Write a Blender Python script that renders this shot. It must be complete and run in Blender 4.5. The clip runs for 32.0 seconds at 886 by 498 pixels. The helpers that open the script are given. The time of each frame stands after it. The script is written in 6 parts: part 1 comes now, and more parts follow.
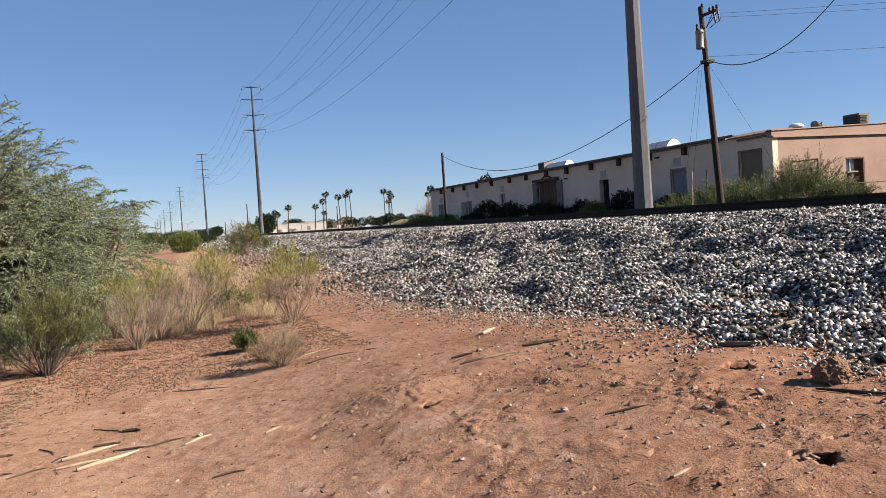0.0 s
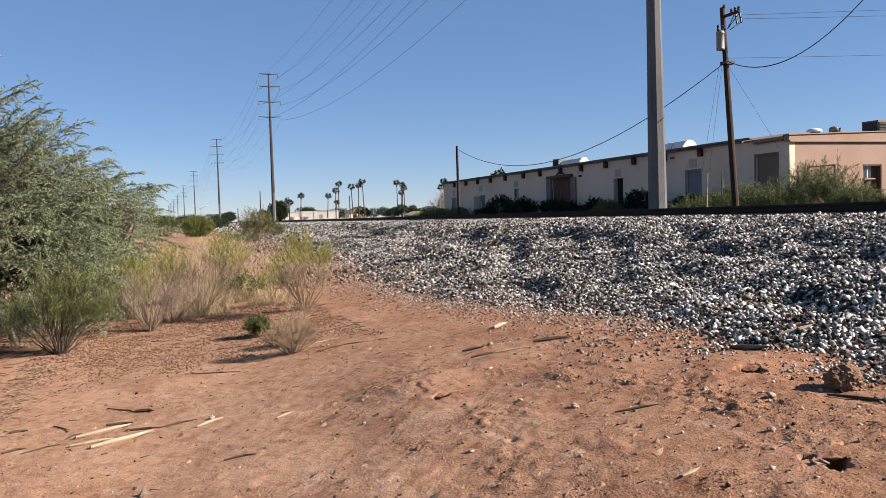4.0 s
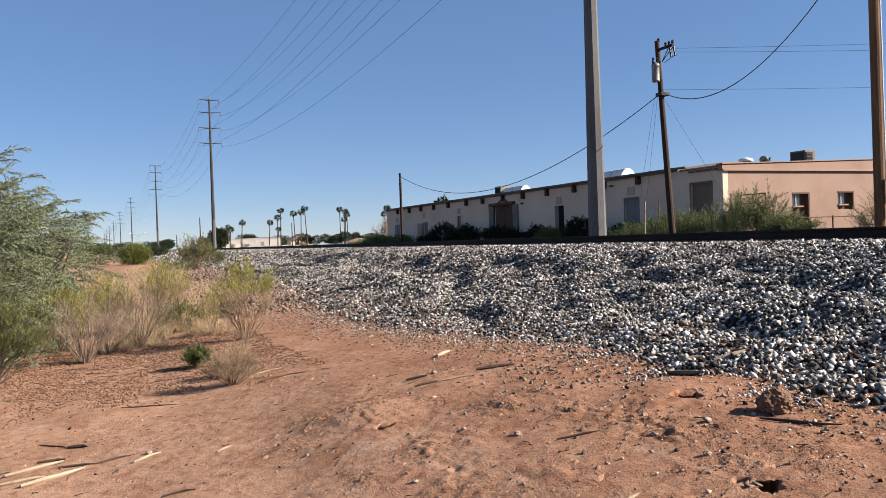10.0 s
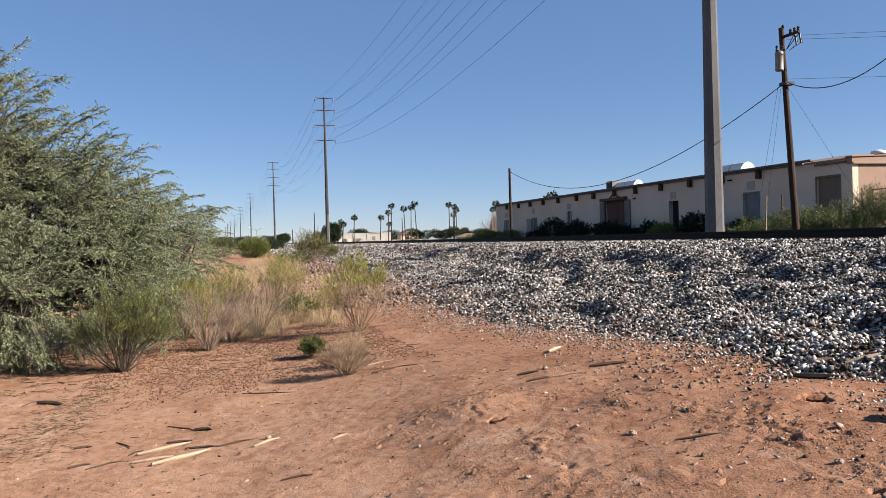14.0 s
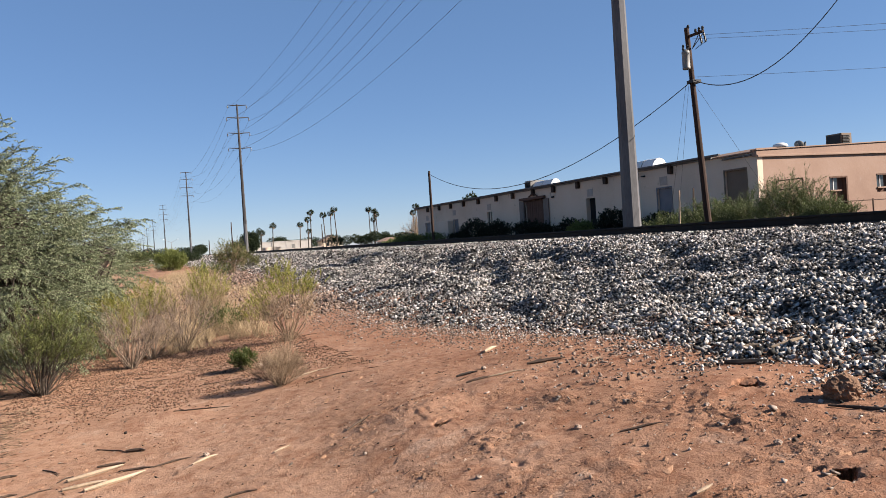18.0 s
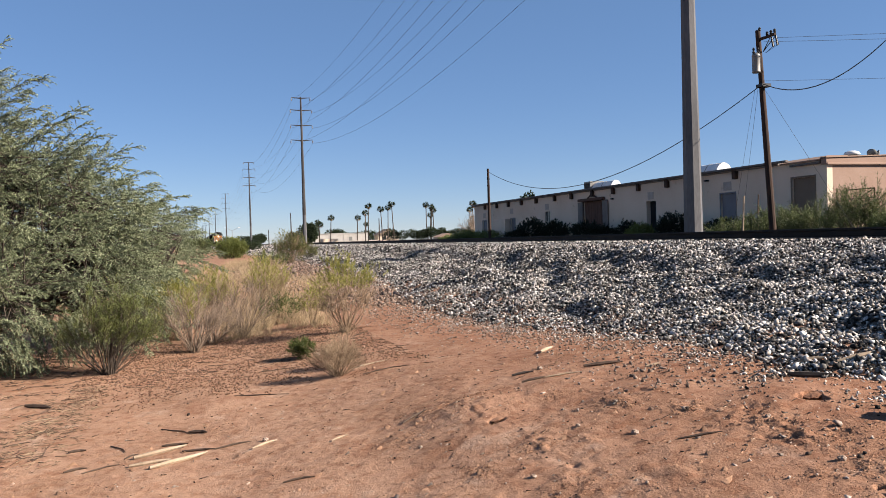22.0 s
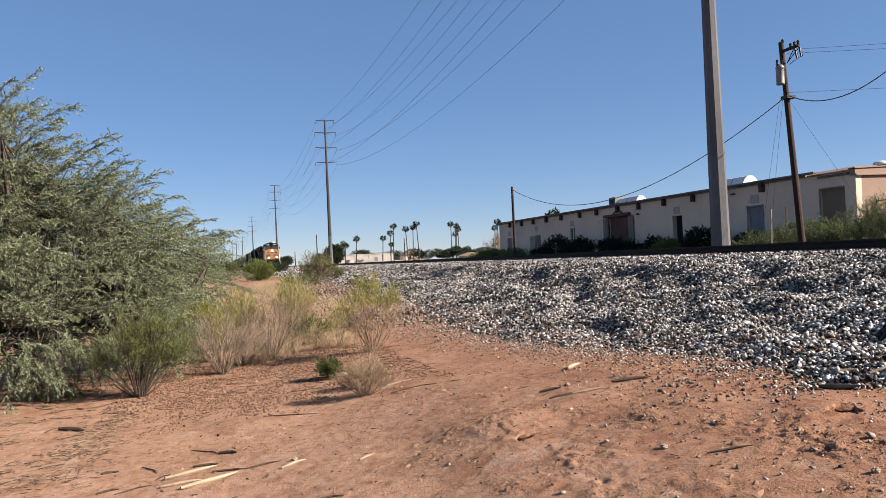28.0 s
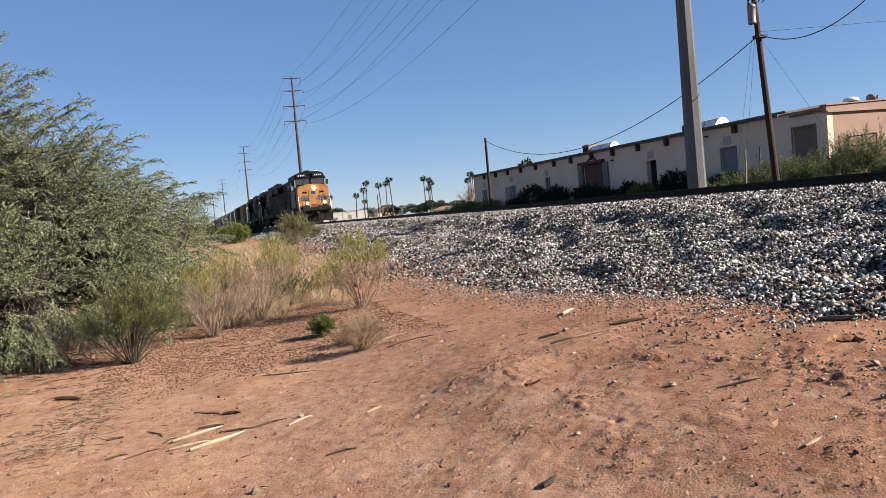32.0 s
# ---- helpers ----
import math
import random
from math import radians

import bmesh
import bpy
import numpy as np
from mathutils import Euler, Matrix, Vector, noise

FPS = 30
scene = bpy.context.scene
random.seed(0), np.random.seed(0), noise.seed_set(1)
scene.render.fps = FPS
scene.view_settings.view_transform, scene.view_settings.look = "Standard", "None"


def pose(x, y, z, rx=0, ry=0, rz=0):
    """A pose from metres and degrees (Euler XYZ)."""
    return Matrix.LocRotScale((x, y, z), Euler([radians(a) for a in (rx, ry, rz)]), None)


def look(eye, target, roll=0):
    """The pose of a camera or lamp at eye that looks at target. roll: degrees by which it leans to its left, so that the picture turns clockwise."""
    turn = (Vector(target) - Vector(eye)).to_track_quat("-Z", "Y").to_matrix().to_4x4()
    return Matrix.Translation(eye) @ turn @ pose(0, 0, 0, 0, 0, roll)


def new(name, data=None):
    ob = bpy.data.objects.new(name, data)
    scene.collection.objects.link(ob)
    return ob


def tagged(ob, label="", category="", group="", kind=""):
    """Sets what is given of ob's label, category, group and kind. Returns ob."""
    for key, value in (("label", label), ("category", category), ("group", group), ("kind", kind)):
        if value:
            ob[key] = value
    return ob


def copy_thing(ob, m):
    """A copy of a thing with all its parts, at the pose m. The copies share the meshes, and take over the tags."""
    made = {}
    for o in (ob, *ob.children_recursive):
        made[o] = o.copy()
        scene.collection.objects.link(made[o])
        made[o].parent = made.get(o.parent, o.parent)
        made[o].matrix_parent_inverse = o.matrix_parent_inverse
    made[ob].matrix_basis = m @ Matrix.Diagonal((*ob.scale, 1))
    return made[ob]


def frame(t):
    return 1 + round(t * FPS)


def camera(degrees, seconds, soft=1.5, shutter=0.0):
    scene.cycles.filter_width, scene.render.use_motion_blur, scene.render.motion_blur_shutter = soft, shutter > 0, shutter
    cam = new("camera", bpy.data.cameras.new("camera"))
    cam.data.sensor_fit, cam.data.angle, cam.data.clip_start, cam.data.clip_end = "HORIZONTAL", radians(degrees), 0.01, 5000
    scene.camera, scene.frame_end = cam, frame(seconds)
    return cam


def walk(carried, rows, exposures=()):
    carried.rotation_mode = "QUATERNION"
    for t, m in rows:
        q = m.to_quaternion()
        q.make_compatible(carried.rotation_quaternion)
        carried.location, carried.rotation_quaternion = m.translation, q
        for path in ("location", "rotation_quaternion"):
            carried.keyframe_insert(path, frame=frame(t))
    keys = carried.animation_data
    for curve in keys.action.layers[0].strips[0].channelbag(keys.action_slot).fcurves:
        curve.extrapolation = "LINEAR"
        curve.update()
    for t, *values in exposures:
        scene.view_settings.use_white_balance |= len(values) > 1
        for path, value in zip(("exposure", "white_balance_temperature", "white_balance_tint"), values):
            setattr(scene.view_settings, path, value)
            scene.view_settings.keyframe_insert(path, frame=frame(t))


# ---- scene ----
cam = camera(57.47, 32.0, soft=0.6)
walk(cam, [
    (0, pose(0.055, 0.038, 1.585, 88.064, 3.804, -20.466)),
    (0.5, pose(0.050, 0.034, 1.584, 87.613, 3.547, -20.275)),
    (1, pose(0.041, 0.022, 1.586, 87.451, 2.911, -19.724)),
    (1.5, pose(0.043, 0.019, 1.587, 87.341, 2.305, -20.927)),
    (2, pose(0.020, 0.021, 1.592, 87.469, 1.926, -20.712)),
    (2.5, pose(0.005, 0.020, 1.592, 87.438, 2.025, -20.390)),
    (3, pose(0.006, 0.020, 1.588, 87.556, 2.072, -19.936)),
    (3.5, pose(0.009, 0.019, 1.587, 87.576, 1.999, -19.676)),
    (5.5, pose(0.002, 0.018, 1.595, 88.042, 1.160, -19.842)),
    (6, pose(0.000, -0.000, 1.600, 88.585, 1.034, -19.882)),
    (6.5, pose(-0.002, -0.004, 1.605, 89.127, 0.977, -20.000)),
    (7, pose(0.002, -0.001, 1.600, 89.474, 1.036, -20.078)),
    (7.5, pose(0.003, -0.004, 1.602, 89.537, 1.143, -20.117)),
    (8, pose(0.010, 0.007, 1.603, 89.527, 1.336, -20.286)),
    (8.5, pose(0.010, 0.007, 1.605, 89.437, 1.583, -20.490)),
    (9, pose(0.013, 0.005, 1.603, 89.457, 1.789, -20.986)),
    (9.5, pose(0.015, -0.003, 1.601, 89.322, 1.999, -22.263)),
    (10, pose(-0.002, -0.016, 1.608, 89.375, 1.964, -23.636)),
    (10.5, pose(-0.008, -0.015, 1.603, 89.322, 1.907, -24.391)),
    (11, pose(-0.006, -0.020, 1.605, 89.487, 1.859, -24.711)),
    (11.5, pose(-0.012, -0.014, 1.604, 89.655, 1.789, -24.661)),
    (12, pose(-0.010, -0.013, 1.603, 89.642, 1.795, -24.547)),
    (12.5, pose(-0.009, 0.008, 1.599, 89.523, 1.803, -24.392)),
    (13, pose(-0.022, 0.026, 1.597, 89.372, 1.681, -23.025)),
    (13.5, pose(-0.050, 0.005, 1.602, 89.557, 1.546, -16.817)),
    (14, pose(-0.025, 0.015, 1.597, 89.290, 1.614, -15.948)),
    (14.5, pose(-0.010, 0.019, 1.595, 89.143, 1.514, -16.320)),
    (15, pose(-0.010, 0.016, 1.597, 89.101, 1.401, -17.702)),
    (15.5, pose(-0.020, -0.000, 1.605, 89.326, 1.357, -19.696)),
    (17.5, pose(-0.048, 0.054, 1.594, 88.630, 1.848, -21.452)),
    (18, pose(-0.137, 0.069, 1.602, 89.274, 3.801, -21.572)),
    (18.5, pose(-0.168, 0.035, 1.608, 89.466, 3.615, -21.179)),
    (19, pose(-0.179, 0.034, 1.601, 89.493, 3.257, -20.870)),
    (19.5, pose(-0.199, 0.027, 1.609, 89.464, 3.087, -19.953)),
    (20, pose(-0.194, 0.033, 1.606, 89.424, 2.573, -19.166)),
    (20.5, pose(-0.200, 0.031, 1.609, 89.446, 2.066, -18.370)),
    (21, pose(-0.196, 0.035, 1.609, 89.255, 1.698, -18.082)),
    (21.5, pose(-0.195, 0.040, 1.610, 89.261, 1.641, -17.779)),
    (22, pose(-0.200, 0.039, 1.613, 89.249, 1.712, -17.615)),
    (22.5, pose(-0.204, 0.032, 1.603, 89.213, 1.808, -17.325)),
    (23, pose(-0.214, 0.017, 1.584, 89.298, 1.743, -16.930)),
    (23.5, pose(-0.222, 0.006, 1.567, 89.118, 1.712, -16.475)),
    (24, pose(-0.230, 0.009, 1.565, 89.145, 1.602, -15.935)),
    (24.5, pose(-0.229, 0.010, 1.569, 89.196, 1.505, -15.653)),
    (25, pose(-0.222, 0.015, 1.580, 89.376, 1.340, -15.572)),
    (25.5, pose(-0.216, 0.007, 1.591, 89.690, 1.365, -15.570)),
    (26, pose(-0.214, 0.004, 1.596, 90.091, 1.472, -15.624)),
    (26.5, pose(-0.208, 0.001, 1.600, 90.447, 1.761, -15.619)),
    (28.5, pose(-0.199, 0.009, 1.601, 90.645, 2.957, -15.863)),
    (29, pose(-0.179, 0.017, 1.592, 90.161, 3.283, -15.959)),
    (29.5, pose(-0.185, 0.010, 1.597, 89.678, 4.215, -16.203)),
    (30, pose(-0.196, 0.009, 1.593, 88.955, 4.287, -16.149)),
    (30.5, pose(-0.201, 0.016, 1.585, 88.009, 4.321, -16.256)),
    (31, pose(-0.246, 0.055, 1.589, 87.592, 4.507, -16.440)),
    (31.5, pose(-0.337, 0.095, 1.586, 87.488, 5.564, -16.965)),
    (32, pose(-0.385, 0.083, 1.586, 87.315, 5.203, -17.689)),
], exposures=[(0.0, 1.55, 6750, 15), (32.0, 1.55, 6750, 15)])

# ---- daylight ----
SUN_EL, SUN_DIR = radians(30), (0.857, -0.515)
world = bpy.data.worlds.new("world")
scene.world = world
world.use_nodes = True
wn = world.node_tree
sky = wn.nodes.new("ShaderNodeTexSky")
sky.sky_type, sky.sun_disc = "NISHITA", False
sky.sun_elevation, sky.sun_rotation = SUN_EL, math.atan2(SUN_DIR[0], SUN_DIR[1])
sky.air_density, sky.dust_density, sky.ozone_density, sky.altitude = 0.75, 0.0, 2.5, 350
deep = wn.nodes.new("ShaderNodeHueSaturation")
deep.inputs["Saturation"].default_value = 1.15
wn.links.new(sky.outputs[0], deep.inputs["Color"])
clear = wn.nodes.new("ShaderNodeMix")
clear.data_type, clear.blend_type = "RGBA", "MULTIPLY"
clear.inputs[0].default_value, clear.inputs[7].default_value = 1.0, (0.99, 0.97, 1.03, 1)
wn.links.new(deep.outputs[0], clear.inputs[6])
even = wn.nodes.new("ShaderNodeMix")
even.data_type = "RGBA"
even.inputs[0].default_value, even.inputs[7].default_value = 0.4, (1.6, 3.06, 5.4, 1)
wn.links.new(clear.outputs[2], even.inputs[6])
wn.links.new(even.outputs[2], wn.nodes["Background"].inputs[0])
wn.nodes["Background"].inputs[1].default_value = 0.042
sun = new("sun", bpy.data.lights.new("sun", "SUN"))
sun.data.energy, sun.data.angle, sun.data.color = 5.0, radians(0.53), (1.0, 0.93, 0.82)
toward = Vector((SUN_DIR[0] * math.cos(SUN_EL), SUN_DIR[1] * math.cos(SUN_EL), math.sin(SUN_EL)))
sun.matrix_world = look(toward * 200, (0, 0, 0))

# ---- materials ----


ALBEDO = 0.68


def surf(name, cols, scale=4.0, rough=0.85, bump=0.3, fine=60.0, metal=0.0, spec=0.3, rand=0.0, island=0.0, stretch=(1, 1, 1), wear=None, depth=0.01):
    """Two scales of noise through a colour ramp, with relief; rand and island vary the brightness piece by piece."""
    m = bpy.data.materials.new(name)
    m.use_nodes = True
    nt = m.node_tree
    b = nt.nodes["Principled BSDF"]
    b.inputs["Roughness"].default_value, b.inputs["Metallic"].default_value = rough, metal
    b.inputs["Specular IOR Level"].default_value = spec
    tc, mp = nt.nodes.new("ShaderNodeTexCoord"), nt.nodes.new("ShaderNodeMapping")
    mp.inputs["Scale"].default_value = stretch
    nt.links.new(tc.outputs["Object"], mp.inputs["Vector"])

    def noise_at(s, d=6.0):
        n = nt.nodes.new("ShaderNodeTexNoise")
        n.inputs["Scale"].default_value, n.inputs["Detail"].default_value = s, d
        nt.links.new(mp.outputs[0], n.inputs["Vector"])
        return n
    big, small = noise_at(scale), noise_at(fine, 4.0)
    mix = nt.nodes.new("ShaderNodeMix")
    mix.inputs[0].default_value = 0.38
    nt.links.new(big.outputs[0], mix.inputs[2])
    nt.links.new(small.outputs[0], mix.inputs[3])
    ramp = nt.nodes.new("ShaderNodeValToRGB")
    el = ramp.color_ramp.elements
    while len(el) < len(cols):
        el.new(0.5)
    for k, c in enumerate(cols):
        el[k].position = 0.32 + 0.36 * k / max(1, len(cols) - 1)
        el[k].color = (*[a * ALBEDO for a in c], 1)
    nt.links.new(mix.outputs[0], ramp.inputs[0])
    out = ramp.outputs[0]
    for amount, node, socket in ((rand, "ShaderNodeObjectInfo", "Random"), (island, "ShaderNodeNewGeometry", "Random Per Island")):
        if amount:
            src, rng, mul = nt.nodes.new(node), nt.nodes.new("ShaderNodeMapRange"), nt.nodes.new("ShaderNodeMix")
            rng.inputs["To Min"].default_value, rng.inputs["To Max"].default_value = 1 - amount, 1 + amount
            nt.links.new(src.outputs[socket], rng.inputs["Value"])
            mul.data_type, mul.blend_type = "RGBA", "MULTIPLY"
            mul.inputs[0].default_value = 1.0
            nt.links.new(out, mul.inputs[6])
            nt.links.new(rng.outputs[0], mul.inputs[7])
            out = mul.outputs[2]
    if wear:
        wn_, wr, wm = noise_at(scale * 2.7, 8.0), nt.nodes.new("ShaderNodeValToRGB"), nt.nodes.new("ShaderNodeMix")
        wr.color_ramp.elements[0].position, wr.color_ramp.elements[1].position = wear[1], wear[1] + 0.08
        wm.data_type = "RGBA"
        nt.links.new(wn_.outputs[0], wr.inputs[0])
        nt.links.new(wr.outputs[0], wm.inputs[0])
        nt.links.new(out, wm.inputs[6])
        wm.inputs[7].default_value = (*[a * ALBEDO for a in wear[0]], 1)
        out = wm.outputs[2]
    nt.links.new(out, b.inputs["Base Color"])
    if bump:
        bp = nt.nodes.new("ShaderNodeBump")
        bp.inputs["Strength"].default_value, bp.inputs["Distance"].default_value = bump, depth
        nt.links.new(mix.outputs[0], bp.inputs["Height"])
        nt.links.new(bp.outputs[0], b.inputs["Normal"])
    return m


def leafy(name, a, b2, c, trans=0.3):
    """Leaf material whose colour varies leaf by leaf, with some light let through."""
    m = bpy.data.materials.new(name)
    m.use_nodes = True
    nt = m.node_tree
    b = nt.nodes["Principled BSDF"]
    b.inputs["Roughness"].default_value, b.inputs["Specular IOR Level"].default_value = 0.6, 0.25
    g, ramp = nt.nodes.new("ShaderNodeNewGeometry"), nt.nodes.new("ShaderNodeValToRGB")
    ramp.color_ramp.elements.new(0.5)
    for e, col, p in zip(ramp.color_ramp.elements, (a, b2, c), (0.0, 0.55, 1.0)):
        e.color, e.position = (*[a * ALBEDO for a in col], 1), p
    nt.links.new(g.outputs["Random Per Island"], ramp.inputs[0])
    nt.links.new(ramp.outputs[0], b.inputs["Base Color"])
    t, mx = nt.nodes.new("ShaderNodeBsdfTranslucent"), nt.nodes.new("ShaderNodeMixShader")
    nt.links.new(ramp.outputs[0], t.inputs["Color"])
    mx.inputs[0].default_value = trans
    nt.links.new(b.outputs[0], mx.inputs[1])
    nt.links.new(t.outputs[0], mx.inputs[2])
    nt.links.new(mx.outputs[0], nt.nodes["Material Output"].inputs["Surface"])
    return m


def glow(name, col, strength):
    m = bpy.data.materials.new(name)
    m.use_nodes = True
    b = m.node_tree.nodes["Principled BSDF"]
    b.inputs["Base Color"].default_value = (*col, 1)
    b.inputs["Emission Color"].default_value, b.inputs["Emission Strength"].default_value = (*col, 1), strength
    return m


def glassy(name, col, rough=0.08):
    m = bpy.data.materials.new(name)
    m.use_nodes = True
    b = m.node_tree.nodes["Principled BSDF"]
    b.inputs["Base Color"].default_value, b.inputs["Roughness"].default_value = (*col, 1), rough
    b.inputs["Specular IOR Level"].default_value = 0.6
    return m


def dirt():
    """Sandy dirt: broad stains, mottling, dark crumbs, and crumbly relief at three scales."""
    m = surf("sandy_dirt", [(0.335, 0.192, 0.121), (0.42, 0.248, 0.163), (0.47, 0.292, 0.197)], scale=1.1, fine=11, rough=0.97, bump=0, spec=0.08, wear=((0.48, 0.318, 0.226), 0.60))
    nt = m.node_tree
    b = nt.nodes["Principled BSDF"]
    src = b.inputs["Base Color"].links[0].from_socket
    tc = nt.nodes.new("ShaderNodeTexCoord")

    def layer(kind, scale, detail=5.0):
        n = nt.nodes.new(kind)
        n.inputs["Scale"].default_value = scale
        if kind == "ShaderNodeTexNoise":
            n.inputs["Detail"].default_value = detail
        nt.links.new(tc.outputs["Object"], n.inputs["Vector"])
        return n.outputs[0]
    dust = layer("ShaderNodeTexNoise", 190, 2)
    grain, crumbs, lumps = layer("ShaderNodeTexNoise", 75, 3), layer("ShaderNodeTexVoronoi", 38), layer("ShaderNodeTexNoise", 7, 8)
    ramp = nt.nodes.new("ShaderNodeValToRGB")
    ramp.color_ramp.elements[0].position, ramp.color_ramp.elements[1].position = 0.36, 0.52
    ramp.color_ramp.elements[0].color, ramp.color_ramp.elements[1].color = (0.55, 0.5, 0.48, 1), (1, 1, 1, 1)
    nt.links.new(grain, ramp.inputs[0])
    mul = nt.nodes.new("ShaderNodeMix")
    mul.data_type, mul.blend_type = "RGBA", "MULTIPLY"
    mul.inputs[0].default_value = 0.55
    nt.links.new(src, mul.inputs[6])
    nt.links.new(ramp.outputs[0], mul.inputs[7])
    nt.links.new(mul.outputs[2], b.inputs["Base Color"])
    fleck, mul2 = nt.nodes.new("ShaderNodeValToRGB"), nt.nodes.new("ShaderNodeMix")
    fleck.color_ramp.elements[0].position, fleck.color_ramp.elements[1].position = 0.33, 0.42
    fleck.color_ramp.elements[0].color = (0.32, 0.28, 0.26, 1)
    nt.links.new(dust, fleck.inputs[0])
    mul2.data_type, mul2.blend_type = "RGBA", "MULTIPLY"
    mul2.inputs[0].default_value = 0.6
    nt.links.new(mul.outputs[2], mul2.inputs[6])
    nt.links.new(fleck.outputs[0], mul2.inputs[7])
    nt.links.new(mul2.outputs[2], b.inputs["Base Color"])
    # rough red-brown patches where the crust is broken
    broken, edge, mul3 = layer("ShaderNodeTexNoise", 2.4, 9), nt.nodes.new("ShaderNodeValToRGB"), nt.nodes.new("ShaderNodeMix")
    edge.color_ramp.elements[0].position, edge.color_ramp.elements[1].position = 0.55, 0.66
    edge.color_ramp.elements[0].color, edge.color_ramp.elements[1].color = (1, 1, 1, 1), (0.70, 0.54, 0.46, 1)
    nt.links.new(broken, edge.inputs[0])
    mul3.data_type, mul3.blend_type = "RGBA", "MULTIPLY"
    mul3.inputs[0].default_value = 0.4
    nt.links.new(mul2.outputs[2], mul3.inputs[6])
    nt.links.new(edge.outputs[0], mul3.inputs[7])
    nt.links.new(mul3.outputs[2], b.inputs["Base Color"])
    speck, spots, mul4 = layer("ShaderNodeTexNoise", 8, 12), nt.nodes.new("ShaderNodeValToRGB"), nt.nodes.new("ShaderNodeMix")
    spots.color_ramp.elements[0].position, spots.color_ramp.elements[1].position = 0.53, 0.6
    spots.color_ramp.elements[0].color, spots.color_ramp.elements[1].color = (1, 1, 1, 1), (0.68, 0.55, 0.48, 1)
    nt.links.new(speck, spots.inputs[0])
    mul4.data_type, mul4.blend_type = "RGBA", "MULTIPLY"
    mul4.inputs[0].default_value = 0.5
    nt.links.new(mul3.outputs[2], mul4.inputs[6])
    nt.links.new(spots.outputs[0], mul4.inputs[7])
    nt.links.new(mul4.outputs[2], b.inputs["Base Color"])
    # redder churned earth towards the bank; under the ballast, near black painted as shade between stones
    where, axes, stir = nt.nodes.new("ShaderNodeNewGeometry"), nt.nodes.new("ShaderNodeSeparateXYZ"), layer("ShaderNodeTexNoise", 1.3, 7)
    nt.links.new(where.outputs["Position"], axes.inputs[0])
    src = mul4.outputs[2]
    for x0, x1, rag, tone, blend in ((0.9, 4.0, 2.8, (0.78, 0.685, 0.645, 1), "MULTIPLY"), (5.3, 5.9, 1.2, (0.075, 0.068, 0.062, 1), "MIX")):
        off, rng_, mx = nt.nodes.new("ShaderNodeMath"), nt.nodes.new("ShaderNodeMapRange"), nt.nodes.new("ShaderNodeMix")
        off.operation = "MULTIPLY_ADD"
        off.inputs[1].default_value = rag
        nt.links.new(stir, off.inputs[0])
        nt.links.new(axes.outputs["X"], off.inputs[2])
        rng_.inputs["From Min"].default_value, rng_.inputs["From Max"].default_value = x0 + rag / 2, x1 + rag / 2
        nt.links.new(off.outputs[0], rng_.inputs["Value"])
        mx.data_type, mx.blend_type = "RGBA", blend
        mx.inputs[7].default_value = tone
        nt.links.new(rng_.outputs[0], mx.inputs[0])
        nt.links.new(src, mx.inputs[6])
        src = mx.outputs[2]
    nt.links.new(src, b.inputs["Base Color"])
    last = None
    for height, dist, st in ((lumps, 0.03, 0.8), (crumbs, 0.004, 0.2), (grain, 0.010, 0.55), (dust, 0.005, 0.5)):
        bp = nt.nodes.new("ShaderNodeBump")
        bp.inputs["Strength"].default_value, bp.inputs["Distance"].default_value = st, dist
        nt.links.new(height, bp.inputs["Height"])
        if last:
            nt.links.new(last, bp.inputs["Normal"])
        last = bp.outputs[0]
    nt.links.new(last, b.inputs["Normal"])
    return m


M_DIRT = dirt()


def stones_of_many_greys():
    """Crushed rock: each stone dark, middling or nearly white, with grain and pits."""
    m = surf("ballast_stone", [(0.5, 0.5, 0.5), (0.85, 0.84, 0.82), (1.0, 0.98, 0.95)], scale=14, fine=90, rough=0.9, bump=0.5, spec=0.2)
    nt = m.node_tree
    b = nt.nodes["Principled BSDF"]
    src = b.inputs["Base Color"].links[0].from_socket
    info, geo, add, fr = nt.nodes.new("ShaderNodeObjectInfo"), nt.nodes.new("ShaderNodeNewGeometry"), nt.nodes.new("ShaderNodeMath"), nt.nodes.new("ShaderNodeMath")
    fr.operation = "FRACT"
    nt.links.new(info.outputs["Random"], add.inputs[0])
    nt.links.new(geo.outputs["Random Per Island"], add.inputs[1])
    nt.links.new(add.outputs[0], fr.inputs[0])
    ramp = nt.nodes.new("ShaderNodeValToRGB")
    el = ramp.color_ramp.elements
    for k, (pos, c) in enumerate(((0.0, (0.014, 0.013, 0.012)), (0.24, (0.042, 0.039, 0.036)), (0.43, (0.15, 0.142, 0.134)), (0.60, (0.44, 0.425, 0.41)), (0.84, (0.86, 0.835, 0.81)), (1.0, (0.54, 0.44, 0.375)))):
        e = el[k] if k < 2 else el.new(pos)
        e.position, e.color = pos, (*c, 1)
    nt.links.new(fr.outputs[0], ramp.inputs[0])
    mul = nt.nodes.new("ShaderNodeMix")
    mul.data_type, mul.blend_type = "RGBA", "MULTIPLY"
    mul.inputs[0].default_value = 1.0
    nt.links.new(src, mul.inputs[6])
    nt.links.new(ramp.outputs[0], mul.inputs[7])
    nt.links.new(mul.outputs[2], b.inputs["Base Color"])
    return m


